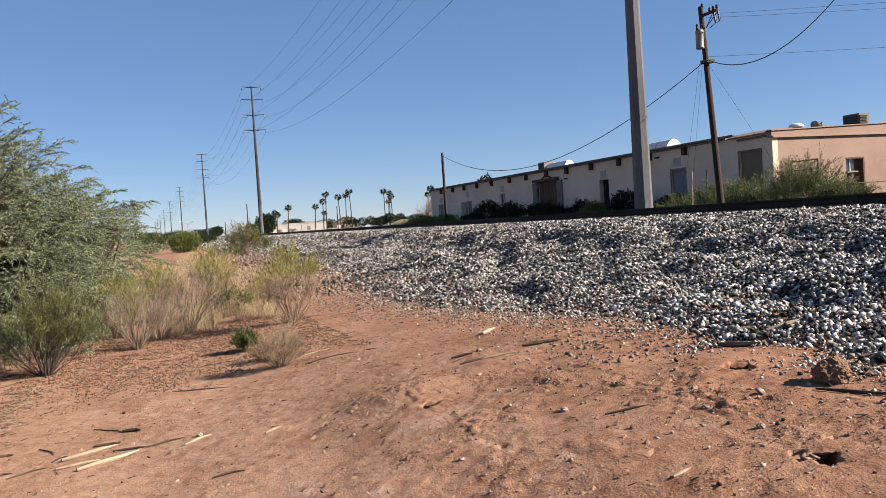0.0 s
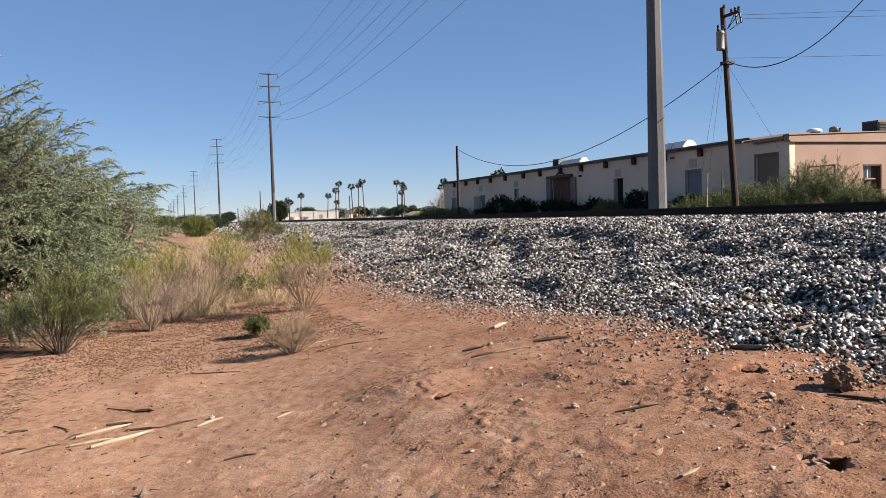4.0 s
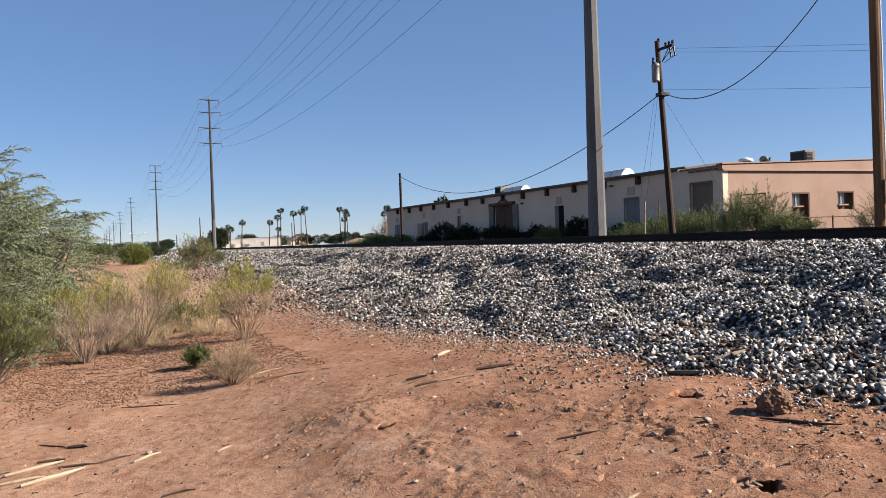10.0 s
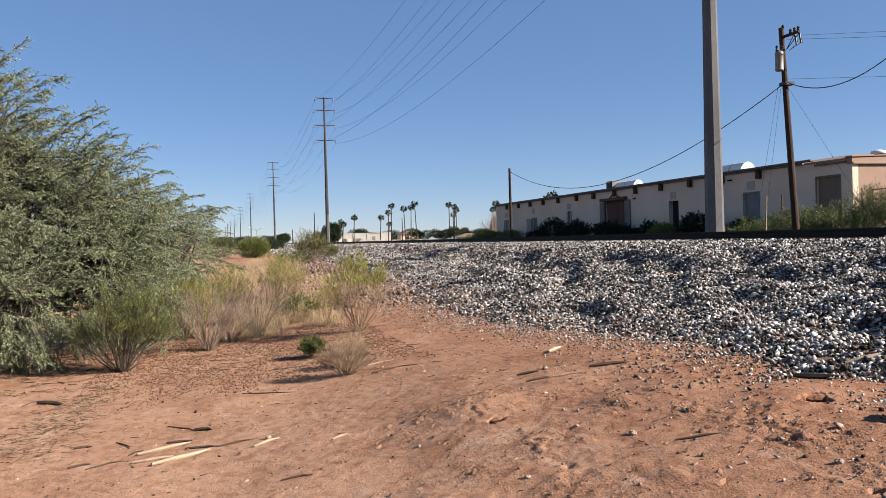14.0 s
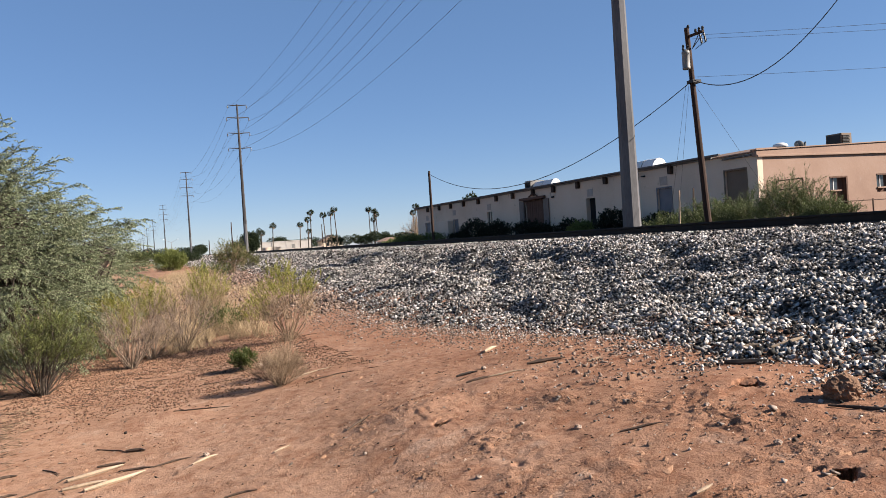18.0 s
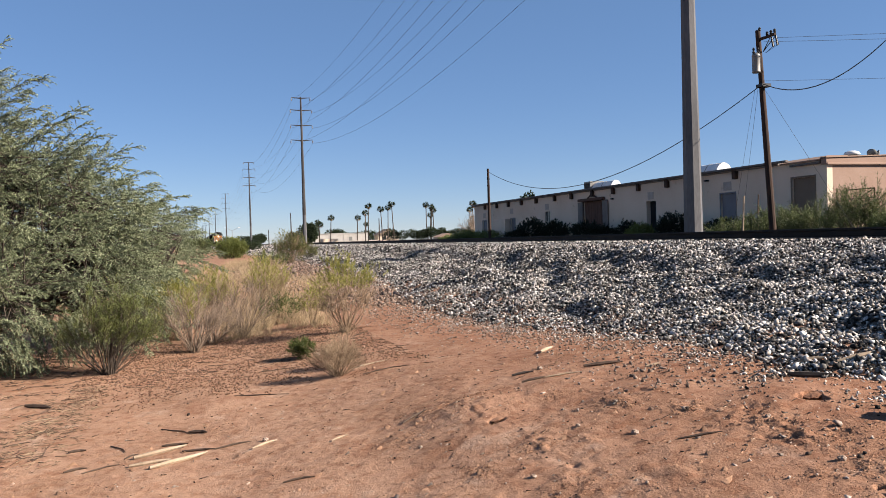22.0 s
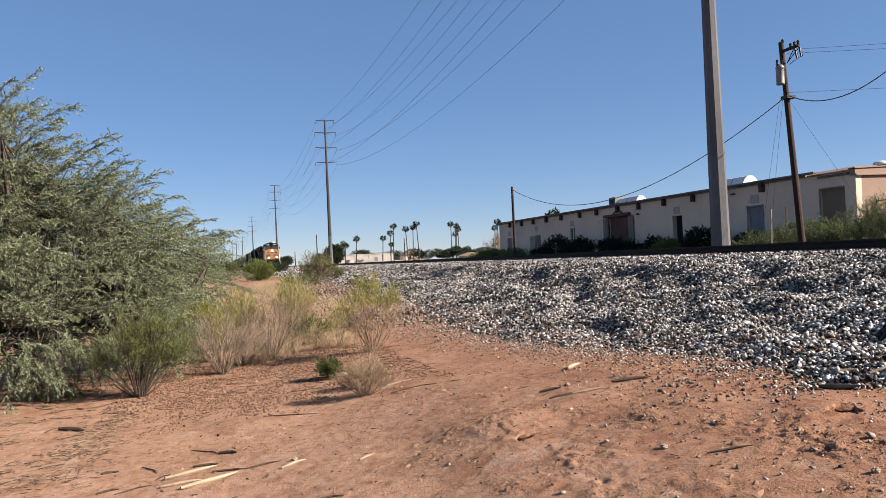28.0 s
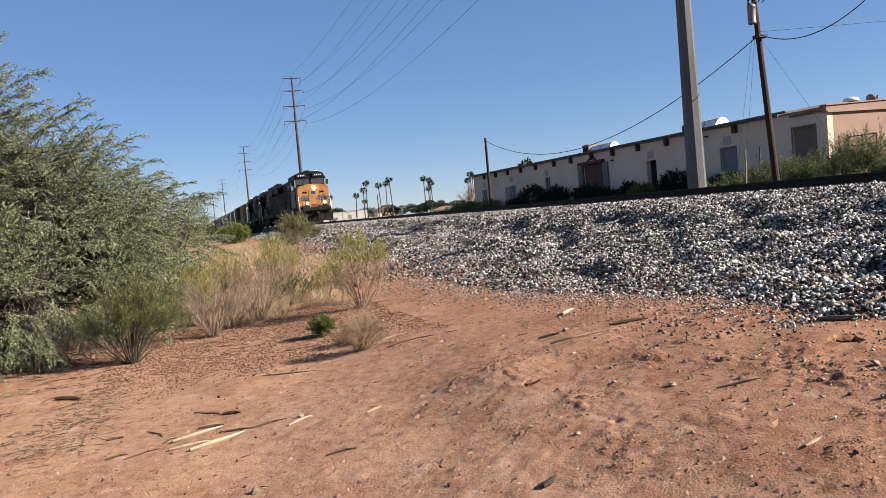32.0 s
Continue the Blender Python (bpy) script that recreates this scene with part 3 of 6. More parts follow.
def ground_z(x, y):
    x, y = np.asarray(x, float), np.asarray(y, float)
    steep = sum(np.interp(y + d, (6.0, 10.5), (1.0, 0.5)) for d in (-1.2, -0.6, 0.0, 0.6, 1.2)) / 5
    left = sum(np.interp(x + d, (-4, -0.2, 0.4, 2.7, 4.3), (0.0, 0.01, 0.04, 0.52, 0.64)) for d in np.linspace(-0.9, 0.9, 9)) / 9 * steep - 0.12
    far = 0.68 * np.clip((y - 17) / 45, 0, 1) ** 0.9
    left = np.maximum(left, np.minimum(left + far, 0.62))
    t = toe(y)
    s = x - t
    foot = 0.64 * steep - 0.12
    foot = np.maximum(foot, np.minimum(foot + far, 0.62))
    bank = foot + (1.36 - foot) * np.interp(s / (10.2 - t), (0, 0.28, 0.44, 0.55, 0.84, 1.0), (0, 0.32, 0.42, 0.48, 0.86, 1.0))
    bank = bank + (0.085 * wave(x, y, 2.0, 3) + 0.045 * wave(x, y, 0.8, 8)) * np.clip(s, 0, 1) * np.clip((10.0 - x), 0, 1)
    z = np.where(s < 0, left, np.maximum(bank, left))
    z = np.where(x > 10.2, np.interp(x, (10.2, 13.8, 15.8, 17, 60), (1.37, 1.37, 0.95, 0.85, 0.8)), z)
    near = np.exp(-((x - 2) / 7) ** 2 - ((y - 6) / 9) ** 2) * (s < 0)
    patch = sum(np.exp(-(((x - a) / r) ** 2 + ((y - b) / (1.2 * r)) ** 2)) for a, b, r in PATCHES)
    z = z + np.clip(patch, 0, 1) * (0.010 + 0.007 * wave(x, y, 0.2, 16) + 0.005 * wave(x, y, 0.1, 17))
    z = z + near * (0.008 * wave(x, y, 1.3, 1) + 0.003 * wave(x, y, 0.4, 2) + 0.002 * wave(x, y, 0.16, 6))
    churned = np.clip(wave(x, y, 1.7, 31) * 1.4 + 0.35, 0, 1) * np.exp(-(((x - 2.6) / 1.7) ** 2 + ((y - 5.0) / 2.4) ** 2) ** 2) * (s < 0)
    z = z + churned * (0.006 * wave(x, y, 0.5, 32) + 0.005 * np.abs(wave(x, y, 0.21, 33)) + 0.010 * wave(x, y, 0.12, 34) * wave(x, y, 0.33, 35))
    for cx, cy, r, h in ((2.0, 6.15, 0.35, 0.06), (2.75, 6.3, 0.3, 0.03), (3.15, 5.2, 0.35, 0.05), (1.7, 5.5, 0.3, 0.03), (3.6, 4.6, 0.4, 0.05), (0.0, 9.2, 0.6, 0.05)):
        z = z + h * np.exp(-((x - cx) ** 2 + (y - cy) ** 2) / r ** 2)
    for cx, cy, r, h in ((2.90, 2.87, 0.042, 0.36), (2.94, 2.92, 0.045, 0.36), (2.98, 2.97, 0.045, 0.36), (2.87, 3.02, 0.028, 0.12), (1.92, 5.60, 0.04, 0.15), (1.96, 5.65, 0.045, 0.15), (3.64, 4.37, 0.05, 0.22), (3.70, 4.32, 0.05, 0.22), (3.72, 4.40, 0.05, 0.22)):
        z = z - h * np.exp(-(((x - cx) ** 2 + (y - cy) ** 2) / r ** 2 * (1 + 0.35 * wave(x, y, 0.09, 21))) ** 4)
    return z


def at(x, y, dz=0.0, rz=0.0):
    """A pose on the ground."""
    return pose(x, y, float(ground_z(x, y)) + dz, 0, 0, rz)


def spaced(a, b, step, out, grow=1.35):
    mid = list(np.arange(a, b, step))
    lo, hi, d = [a], [mid[-1]], step
    while lo[-1] > -out:
        d *= grow
        lo.append(lo[-1] - d)
        hi.append(hi[-1] + d)
    return np.array(lo[:0:-1] + mid + hi[1:])


gx, gy = spaced(-5, 16.5, 0.12, 3500, 1.25), spaced(1.6, 22, 0.12, 3500, 1.12)
gx, gy = (np.unique(np.concatenate([g[(g < a) | (g > b)], np.arange(a, b, 0.036)])) for g, a, b in ((gx, 0.5, 4.6), (gy, 2.4, 7.4)))
gx, gy = (np.unique(np.concatenate([g[(g < a) | (g > b)], np.arange(a, b, 0.012)])) for g, a, b in ((gx, 2.78, 3.12), (gy, 2.78, 3.12)))
gx, gy = (np.unique(np.concatenate([g[(g < a) | (g > b)], np.arange(a, b, 0.014)])) for g, a, b in ((gx, 3.56, 3.80), (gy, 4.24, 4.48)))
gx, gy = (np.unique(np.concatenate([g[(g < a) | (g > b)], np.arange(a, b, 0.014)])) for g, a, b in ((gx, 1.86, 2.02), (gy, 5.53, 5.7)))
GX, GY = np.meshgrid(gx, gy)
GZ = ground_z(GX, GY)
nx = len(gx)
gi = np.arange(len(gy) - 1)[:, None] * nx + np.arange(nx - 1)[None]
gf = np.stack([gi, gi + 1, gi + nx + 1, gi + nx], -1).reshape(-1, 4)
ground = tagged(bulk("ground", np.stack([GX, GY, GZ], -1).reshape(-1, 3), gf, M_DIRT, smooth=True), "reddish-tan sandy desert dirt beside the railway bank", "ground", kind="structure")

# ---- railway track ----
track = thing("railway_track", "single railway track with dark rusty rails on stone ballast", "railway track", kind="structure")
PROFILE = [(-0.076, 0), (0.076, 0), (0.076, 0.012), (0.012, 0.03), (0.01, 0.135), (0.036, 0.148), (0.036, 0.18), (0.028, 0.186), (-0.028, 0.186), (-0.036, 0.18), (-0.036, 0.148), (-0.01, 0.135), (-0.012, 0.03), (-0.076, 0.012)]
for sx in (-0.755, 0.755):
    part("rail", prism([(TRACK_X + sx + x, RAIL_TOP - 0.186 + z) for x, z in PROFILE], -60, 1500), M_RAIL, track)
tie_bm = box(-1.3, 1.3, -0.115, 0.115, -0.09, 0.09, 0.012)
tie = part("tie", tie_bm, M_TIE, track)
plate_me = part("tie_plate", box(-0.19, 0.19, -0.1, 0.1, 0, 0.02), M_RAIL, track)
tie.location, plate_me.location = (TRACK_X, 0.3, RAIL_TOP - 0.296), (TRACK_X - 0.755, 0.3, RAIL_TOP - 0.206)
for i in range(1, 140):
    o = new("tie", tie.data)
    o.parent, o.location = track, (TRACK_X + random.uniform(-0.03, 0.03), 0.3 + 0.53 * i, RAIL_TOP - 0.296)
for i in range(1, 60):
    o = new("tie_plate", plate_me.data)
    o.parent, o.location = track, (TRACK_X - 0.755, 0.3 + 0.53 * i, RAIL_TOP - 0.206)

# ---- ballast ----
ballast = thing("ballast_bank", "bank of pale and dark grey crushed stone ballast sloping from the rails", "ballast", kind="stuff")


def scatter(n, x0, x1, y0, y1, rng):
    return rng.uniform(x0, x1, n), rng.uniform(y0, y1, n)


def ballast_layer(name, n, y0, y1, size, spread, rng, x1=10.9, block=False):
    x, y = scatter(n, 2.6, x1, y0, y1, rng)
    s = x - toe(y)
    ragged = s + 0.3 * wave(x, y, 1.0, 12) + 0.12 * wave(x, y, 0.35, 13)
    keep = rng.uniform(size=n) < np.clip((ragged + spread - np.interp(y, (5, 8), (0.1, 0.45))) / (spread + 0.3), 0, 1) ** 1.7
    keep &= (y > 0.62 * x) | (rng.uniform(size=n) < 0.3)
    keep &= (ragged > -0.3) | (rng.uniform(size=n) < 0.2) | (y > 9)
    x, y = x[keep], y[keep]
    sz = size * np.clip(rng.lognormal(0, 0.34, len(x)), 0.4, 1.9) * np.where(x < toe(y), 0.62, 1.0)
    z = ground_z(x, y) + sz * rng.uniform(-0.1, 0.55, len(x))
    v, f = rocks(np.stack([x, y, z], 1), sz, rng, block=block)
    return bulk(name, v, f, M_STONE, ballast)


ballast_layer("stone_layer", 72000, 1.2, 8.5, 0.0285, 1.35, RNG, block=True)
ballast_layer("stone_layer", 62000, 8.5, 14, 0.029, 1.35, RNG)
ballast_layer("stone_layer", 100000, 14, 34, 0.0345, 1.3, RNG)
ballast_layer("stone_layer", 70000, 34, 80, 0.044, 0.9, RNG)
ballast_layer("stone_layer", 30000, 80, 260, 0.09, 1.0, RNG)
sx, sy = scatter(30000, 1.2, 5.2, 2.6, 26, RNG)
s = sx - toe(sy)
ok = (s < 0.5) & (RNG.uniform(size=30000) < np.clip((s + 2.6) / 2.6, 0, 1) ** 2.0 * np.clip(0.6 + 0.7 * wave(sx, sy, 0.8, 51), 0.1, 1))
v, f = rocks(np.stack([sx[ok], sy[ok], ground_z(sx[ok], sy[ok]) + 0.004], 1), 0.017 * np.clip(RNG.lognormal(0, 0.5, ok.sum()), 0.3, 2.2), RNG, flat=0.5)
bulk("strewn_stone", v, f, M_STREWN, ballast)
sx, sy = scatter(16000, 2.4, 6.2, 5.0, 20, RNG)
s = sx - toe(sy)
ok = (s < 1.1) & (s > -1.6) & (RNG.uniform(size=16000) < np.clip((s + 1.6) / 1.6, 0, 1))
v, f = rocks(np.stack([sx[ok], sy[ok], ground_z(sx[ok], sy[ok]) + 0.004], 1), 0.021 * np.clip(RNG.lognormal(0, 0.45, ok.sum()), 0.3, 2.0), RNG)
bulk("brown_rubble", v, f, M_RUBBLE, ballast, "pinkish-brown rubble at the foot of the ballast")
sx, sy = scatter(9000, 1.4, 5.4, 17, 46, RNG)
ok = (sx < toe(sy) + 0.3) & (RNG.uniform(size=9000) < np.clip((sx - 1.2) / 3.0, 0, 1))
v, f = rocks(np.stack([sx[ok], sy[ok], ground_z(sx[ok], sy[ok]) + 0.01], 1), 0.06 * RNG.lognormal(0, 0.35, ok.sum()), RNG)
bulk("brown_rubble", v, f, M_RUBBLE, ballast, "pinkish-brown rubble below the grey ballast")
fx, fy = scatter(9000, 13.0, 15.6, 2, 70, RNG)
v, f = rocks(np.stack([fx, fy, ground_z(fx, fy) + 0.02], 1), 0.09 * RNG.lognormal(0, 0.25, 9000), RNG)
bulk("stone_layer", v, f, M_STONE, ballast)

# ---- warehouse ----
BX, BY = 26.0, 28.03
house = thing("warehouse", "long low stucco warehouse, beige long side and pink end wall", "building")
BASE, EAVE = 0.5, 4.5
holes = [(28.74, 30.12, 1.2, 3.84), (34.1, 35.26, 1.15, 3.45), (41.27, 42.3, 1.25, 3.45), (47.6, 50.2, 1.1, 3.80), (55.7, 56.6, 2.67, 3.42), (62.5, 63.4, 1.2, 3.1), (69.2, 70.2, 1.2, 3.1)]
bm = bmesh.new()
y = BY
for a, b, z0, z1 in holes:
    box(BX, BX + 0.3, y, a, BASE, EAVE, bm=bm)
    box(BX, BX + 0.3, a, b, BASE, z0, bm=bm)
    box(BX, BX + 0.3, a, b, z1, EAVE, bm=bm)
    y = b
box(BX, BX + 0.3, y, 72.4, BASE, EAVE, bm=bm)
part("long_wall", bm, M_STUCCO, house, "beige stucco wall in shade, stained and patched")
part("back_wall", box(61.7, 62, BY, 72.4, BASE, EAVE), M_STUCCO, house)
part("far_wall", box(BX + 0.3, 61.7, 72.1, 72.4, BASE, EAVE), M_STUCCO, house)
bm = bmesh.new()
wins = [(30.15, 31.25, 1.5, 3.28), (33.1, 34.2, 2.45, 3.32), (37.5, 38.6, 2.45, 3.3), (42, 43.1, 2.45, 3.3)]
x = BX + 0.3
for a, b, z0, z1 in wins:
    box(x, a, BY, BY + 0.3, BASE, 4.3, bm=bm)
    box(a, b, BY, BY + 0.3, BASE, z0, bm=bm)
    box(a, b, BY, BY + 0.3, z1, 4.3, bm=bm)
    x = b
box(x, 61.7, BY, BY + 0.3, BASE, 4.3, bm=bm)
part("end_wall", bm, M_PINK, house, "pink stucco end wall in sun")
bm = prism([(BX - 0.06, 4.3), (62, 4.3), (62, 4.9), (36, 4.86), (BX - 0.06, 4.56)], BY - 0.05, BY + 0.25)
part("parapet", bm, M_PINK, house)
part("parapet_moulding", box(BX - 0.05, 62, BY - 0.11, BY - 0.052, 4.27, 4.36, 0.01), M_PINK, house)
part("roof", box(BX - 0.1, 62.1, 30.9, 72.5, 4.502, 4.62), M_ROOF, house)
part("roof", box(BX + 0.3, 61.9, BY + 0.252, 30.88, 4.40, 4.47), M_ROOF, house)
part("roof_edge", box(BX - 0.28, BX - 0.102, 30.2, 72.5, 4.59, 4.69, 0.015), M_FASCIA, house, "dark metal roof flashing")
part("roof_edge", box(BX - 0.12, BX - 0.004, BY + 0.3, 30.15, 4.36, 4.45, 0.01), M_FASCIA, house)
part("roof_curb", prism([(BX - 0.1, 4.503), (27.4, 4.503), (27.4, 4.72), (BX + 0.3, 4.70), (BX - 0.1, 4.56)], BY + 0.26, 30.8), M_PINK, house)
part("parapet_cap", prism([(BX - 0.1, 4.575), (36, 4.875), (62, 4.915), (62, 4.96), (36, 4.92), (BX - 0.1, 4.62)], BY - 0.1, BY + 0.28), M_PINK, house)
for yb in (33.98, 36.98, 39.95, 43.0, 46.03, 48.8, 51.9, 54.64, 57.96, 60.9, 63.7, 66.4, 69.3):
    part("rafter_end", box(BX - 0.2, BX - 0.002, yb - 0.13, yb + 0.13, 4.12, 4.55, 0.012), M_RAFTER, house)


def hinged_door(y0, y1, z0, z1, material, label, planks=0):
    d = part("door", box(BX + 0.1, BX + 0.16, y0, y1, z0, z1), material, house, label)
    for k in range(planks):
        a = y0 + (y1 - y0) * k / planks
        part("plank", box(BX + 0.07, BX + 0.098, a + 0.01, a + (y1 - y0) / planks - 0.01, z0, z1, 0.006), material, d)
    fr = bmesh.new()
    for a, b, c, e in ((y0 - 0.07, y0, z0, z1 + 0.07), (y1, y1 + 0.07, z0, z1 + 0.07), (y0, y1, z1, z1 + 0.07)):
        box(BX - 0.03, BX - 0.003, a, b, c, e, bm=fr)
    part("door_frame", fr, M_RAFTER if planks else material, d)
    return d


hinged_door(28.74, 30.12, 1.2, 3.84, M_DOORTAN, "tan boarded-up door", 0)
hinged_door(34.1, 35.26, 1.15, 3.45, M_DOORGREY, "grey painted metal door")
# near-black block in place of the shade inside the open doorway
part("door_opening", box(BX + 0.28, BX + 1.6, 41.27, 42.3, 1.25, 3.45), M_DOORSHADE, house, "open doorway filled with a dark block for its inner shade")
hinged_door(47.6, 50.2, 1.1, 3.80, M_DOORWOOD, "weathered double wooden loading door", 9)
for a, b in ((46.8, 47.5), (50.3, 51.0)):
    part("shutter", box(BX - 0.09, BX - 0.034, a, b, 1.1, 3.82, 0.01), M_SHUTTER, house, "weathered grey-brown folded-back shutter")
part("lintel", box(BX - 0.25, BX - 0.036, 47.2, 50.7, 3.84, 4.03, 0.015), M_DOORWOOD, house)
bm = bmesh.new()
for a, b in ((48.2, 48.85), (49.5, 48.85)):
    rod((BX - 0.1, a, 4.03), (BX - 0.1, b, 4.3), 0.05, bm=bm)
part("bracket", bm, M_DOORWOOD, house)
w = part("window", box(BX + 0.12, BX + 0.14, 55.7, 56.6, 2.67, 3.42), M_GLASS, house)
part("window_frame", box(BX + 0.08, BX + 0.118, 56.12, 56.18, 2.67, 3.42), M_PATCH, w)
for a, b in ((62.5, 63.4), (69.2, 70.2)):
    hinged_door(a, b, 1.2, 3.1, M_DOORGREY, "grey painted door")
part("lean_to", box(BX - 0.5, BX - 0.05, 63.6, 66.5, 0.6, 3.1, 0.02), M_STUCCO, house, "low stucco lean-to against the wall")
for yc, zc in ((34.7, 3.85), (41.8, 3.78), (56.2, 3.8), (63.2, 3.75), (69.7, 3.6)):
    p = part("vent_patch", box(BX - 0.02, BX - 0.002, yc - 0.32, yc + 0.32, zc - 0.24, zc + 0.2, 0.006), M_PATCH, house, "pale painted-over transom patch")
part("wall_lamp", box(BX - 0.16, BX - 0.003, 46.1, 46.3, 3.78, 3.88, 0.02), M_BLACK, house)
part("wall_lamp", box(BX - 0.16, BX - 0.003, 36.2, 36.45, 4.18, 4.26, 0.02), M_BLACK, house)
for a, b, z0, z1 in wins:
    w = part("window", box(a, b, BY + 0.2, BY + 0.22, z0, z1), M_DOORWOOD, house, "window with brown painted boards")
    part("pane", box(a + 0.12, a + 0.62, BY + 0.16, BY + 0.198, z1 - 0.62, z1 - 0.08), M_GLASS, w)
    part("mullion", box(a + 0.35, a + 0.39, BY + 0.13, BY + 0.158, z1 - 0.62, z1 - 0.08), M_WHITE, w)
    part("sill", box(a, a + 0.66, BY - 0.06, BY + 0.198, z1 - 0.70, z1 - 0.63, 0.01), M_PINK, w)
    part("jamb", box(b - 0.09, b - 0.002, BY - 0.02, BY + 0.198, z0, z1 - 0.002), M_DOORWOOD, w)
    part("head", box(a, b - 0.1, BY - 0.02, BY + 0.198, z1 - 0.07, z1 - 0.003), M_DOORWOOD, w)

ac = thing("air_conditioner", "box-shaped rooftop air conditioner with dark louvred side", "air conditioner", pose(31.95, 29.0, 4.47))
ac.scale = (0.44, 0.8, 0.92)
part("casing", box(-0.7, 0.75, -0.55, 0.6, 0.12, 0.95, 0.02), M_DOORTAN, ac)
part("stand", box(-0.6, 0.65, -0.45, 0.5, 0, 0.12), M_BLACK, ac)
for k in range(9):
    part("louvre", box(-0.62, 0.4, -0.6, -0.555, 0.2 + 0.075 * k, 0.245 + 0.075 * k, 0.006), M_BLACK, ac)
part("side_louvre", box(-0.745, -0.703, -0.45, 0.5, 0.2, 0.88), M_BLACK, ac)
vent = thing("roof_vent", "low white domed roof vent", "roof vent", pose(29.6, 30.3, 4.70))
part("dome", lathe([(0.55, 0.3), (0.58, 0.36), (0.5, 0.47), (0.25, 0.54), (0.02, 0.56)]), M_WHITE, vent, smooth=True)
vent.scale = (0.62, 0.62, 0.8)
part("neck", lathe([(0.4, -0.23), (0.4, 0.3)]), M_GREYMETAL, vent)
for dx, dy, r, rz in ((30.75, 30.3, 0.23, -60), (31.3, 30.4, 0.18, 70)):
    dish = thing("satellite_dish", "grey satellite dish on the flat roof", "satellite dish", pose(dx, dy, 4.47, 0, 0, rz), "roof dishes")
    part("reflector", lathe([(0.02, 0.0), (r * 0.5, 0.03), (r, 0.12), (r, 0.135), (r * 0.5, 0.05), (0.02, 0.02)], axis="Y"), M_GREYMETAL, dish, smooth=True).matrix_basis = pose(0, 0, 0.5, 35)
    part("mast", rod((0, -0.02, 0), (0, -0.02, 0.49), 0.03), M_BLACK, dish)
    part("feed_arm", rod((0, 0, 0.32), (0, 0.3, 0.5), 0.015), M_BLACK, dish)
    part("foot", box(-0.35, 0.35, -0.25, 0.25, 0, 0.06), M_BLACK, dish)
for yc, xc, ln, r in ((41.4, 30.0, 2.3, 0.6), (52.4, 29.0, 2.8, 0.47)):
    du = thing("evaporative_cooler", "white half-round evaporative cooler duct on the roof", "cooler", pose(xc, yc, 4.62))
    arc = [(0.62, 0.0)] + [(r * math.cos(a), 0.1 + r * math.sin(a) * 1.45) for a in [math.pi * i / 10 for i in range(11)]] + [(-0.62, 0.0)]
    part("duct", prism(arc, -ln / 2, ln / 2), M_WHITE, du)
    part("seam", prism([(x * 1.02, z * 1.02) for x, z in arc[1:-1]], -0.03, 0.03), M_GREYMETAL, du)
    part("grille_box", box(-0.6, 0.6, ln / 2 + 0.003, ln / 2 + 0.9, 0, 0.9, 0.02), M_GREYMETAL, du)
    for k in range(5):
        part("grille_slat", box(-0.66, -0.605, ln / 2 + 0.08 + 0.16 * k, ln / 2 + 0.15 + 0.16 * k, 0.1, 0.8), M_BLACK, du)
for yc in (45.0, 38.0):
    cb = thing("roof_hatch", "low pale hatch on the warehouse roof", "roof hatch", pose(27.5, yc, 4.62))
    part("lid", box(-0.5, 0.5, -0.45, 0.45, 0, 0.22, 0.02), M_WHITE, cb)

# ---- transmission line ----
TX = 17.0
TY = (-75.0, 24.6, 123.5, 230.9, 373, 510, 650, 790, 930, 1070)
ARMS = ((23.55, 1.4), (21.7, 1.62), (19.4, 1.62), (17.15, 1.65))


def steel_pole(y, near):
    tp = thing("transmission_pole", "tall faceted galvanised steel transmission pole" if near else "tall slender steel transmission pole with four crossarms", "power pole", pose(TX - (0.06 if 0 < y < 100 else 0), y + (0.05 if 0 < y < 100 else 0), 0.8 if y < 200 else 1.6), "transmission line")
    for nm, z0, z1, ra, rb, m in (("lower_shaft", -0.1 if y < 200 else -1.0, 5.0, 0.335, 0.285, M_STEEL), ("shaft", 5.0, 22.9, 0.281, 0.12, M_STEEL if near else M_STEELSHADE)):
        part(nm, lathe([(ra, z0), (rb, z1)], 8), m, tp).rotation_euler = (0, 0, radians(18))
    if near:
        part("base_plate", box(-0.5, 0.5, -0.5, 0.5, -0.12, -0.05), M_STEEL, tp)
    for z, r in ARMS:
        arm = bmesh.new()
        for s in (-1, 1):
            rod((0, 0, z - 0.8 - 0.05), (s * r, 0, z - 0.8 + 0.05), 0.1, 0.05, 6, arm)
        a = part("crossarm", arm, M_STEELSHADE, tp)
        for s in (-1, 1):
            part("insulator", lathe([(0.05, -0.45), (0.09, -0.3), (0.05, -0.25), (0.09, -0.12), (0.05, -0.05)], 8), M_GREYMETAL, a).location = (s * r, 0, z - 0.8)
    return tp


for y in TY:
    steel_pole(y, y < 100)


def strand(points, r, n=4):
    """Arrays for one unbroken round wire through the points."""
    p = np.array(points, float)
    d = unit(np.gradient(p, axis=0))
    u = unit(np.cross(d, [[0, 0, 1.0]]))
    w = np.cross(d, u)
    v = np.stack([p + (u * math.cos(6.2832 * k / n) + w * math.sin(6.2832 * k / n)) * r for k in range(n)], 1).reshape(-1, 3)
    i = np.arange(len(p) - 1)[:, None] * n
    f = np.concatenate([i + np.array([[k, (k + 1) % n, n + (k + 1) % n, n + k]]) for k in range(n)])
    return v, f


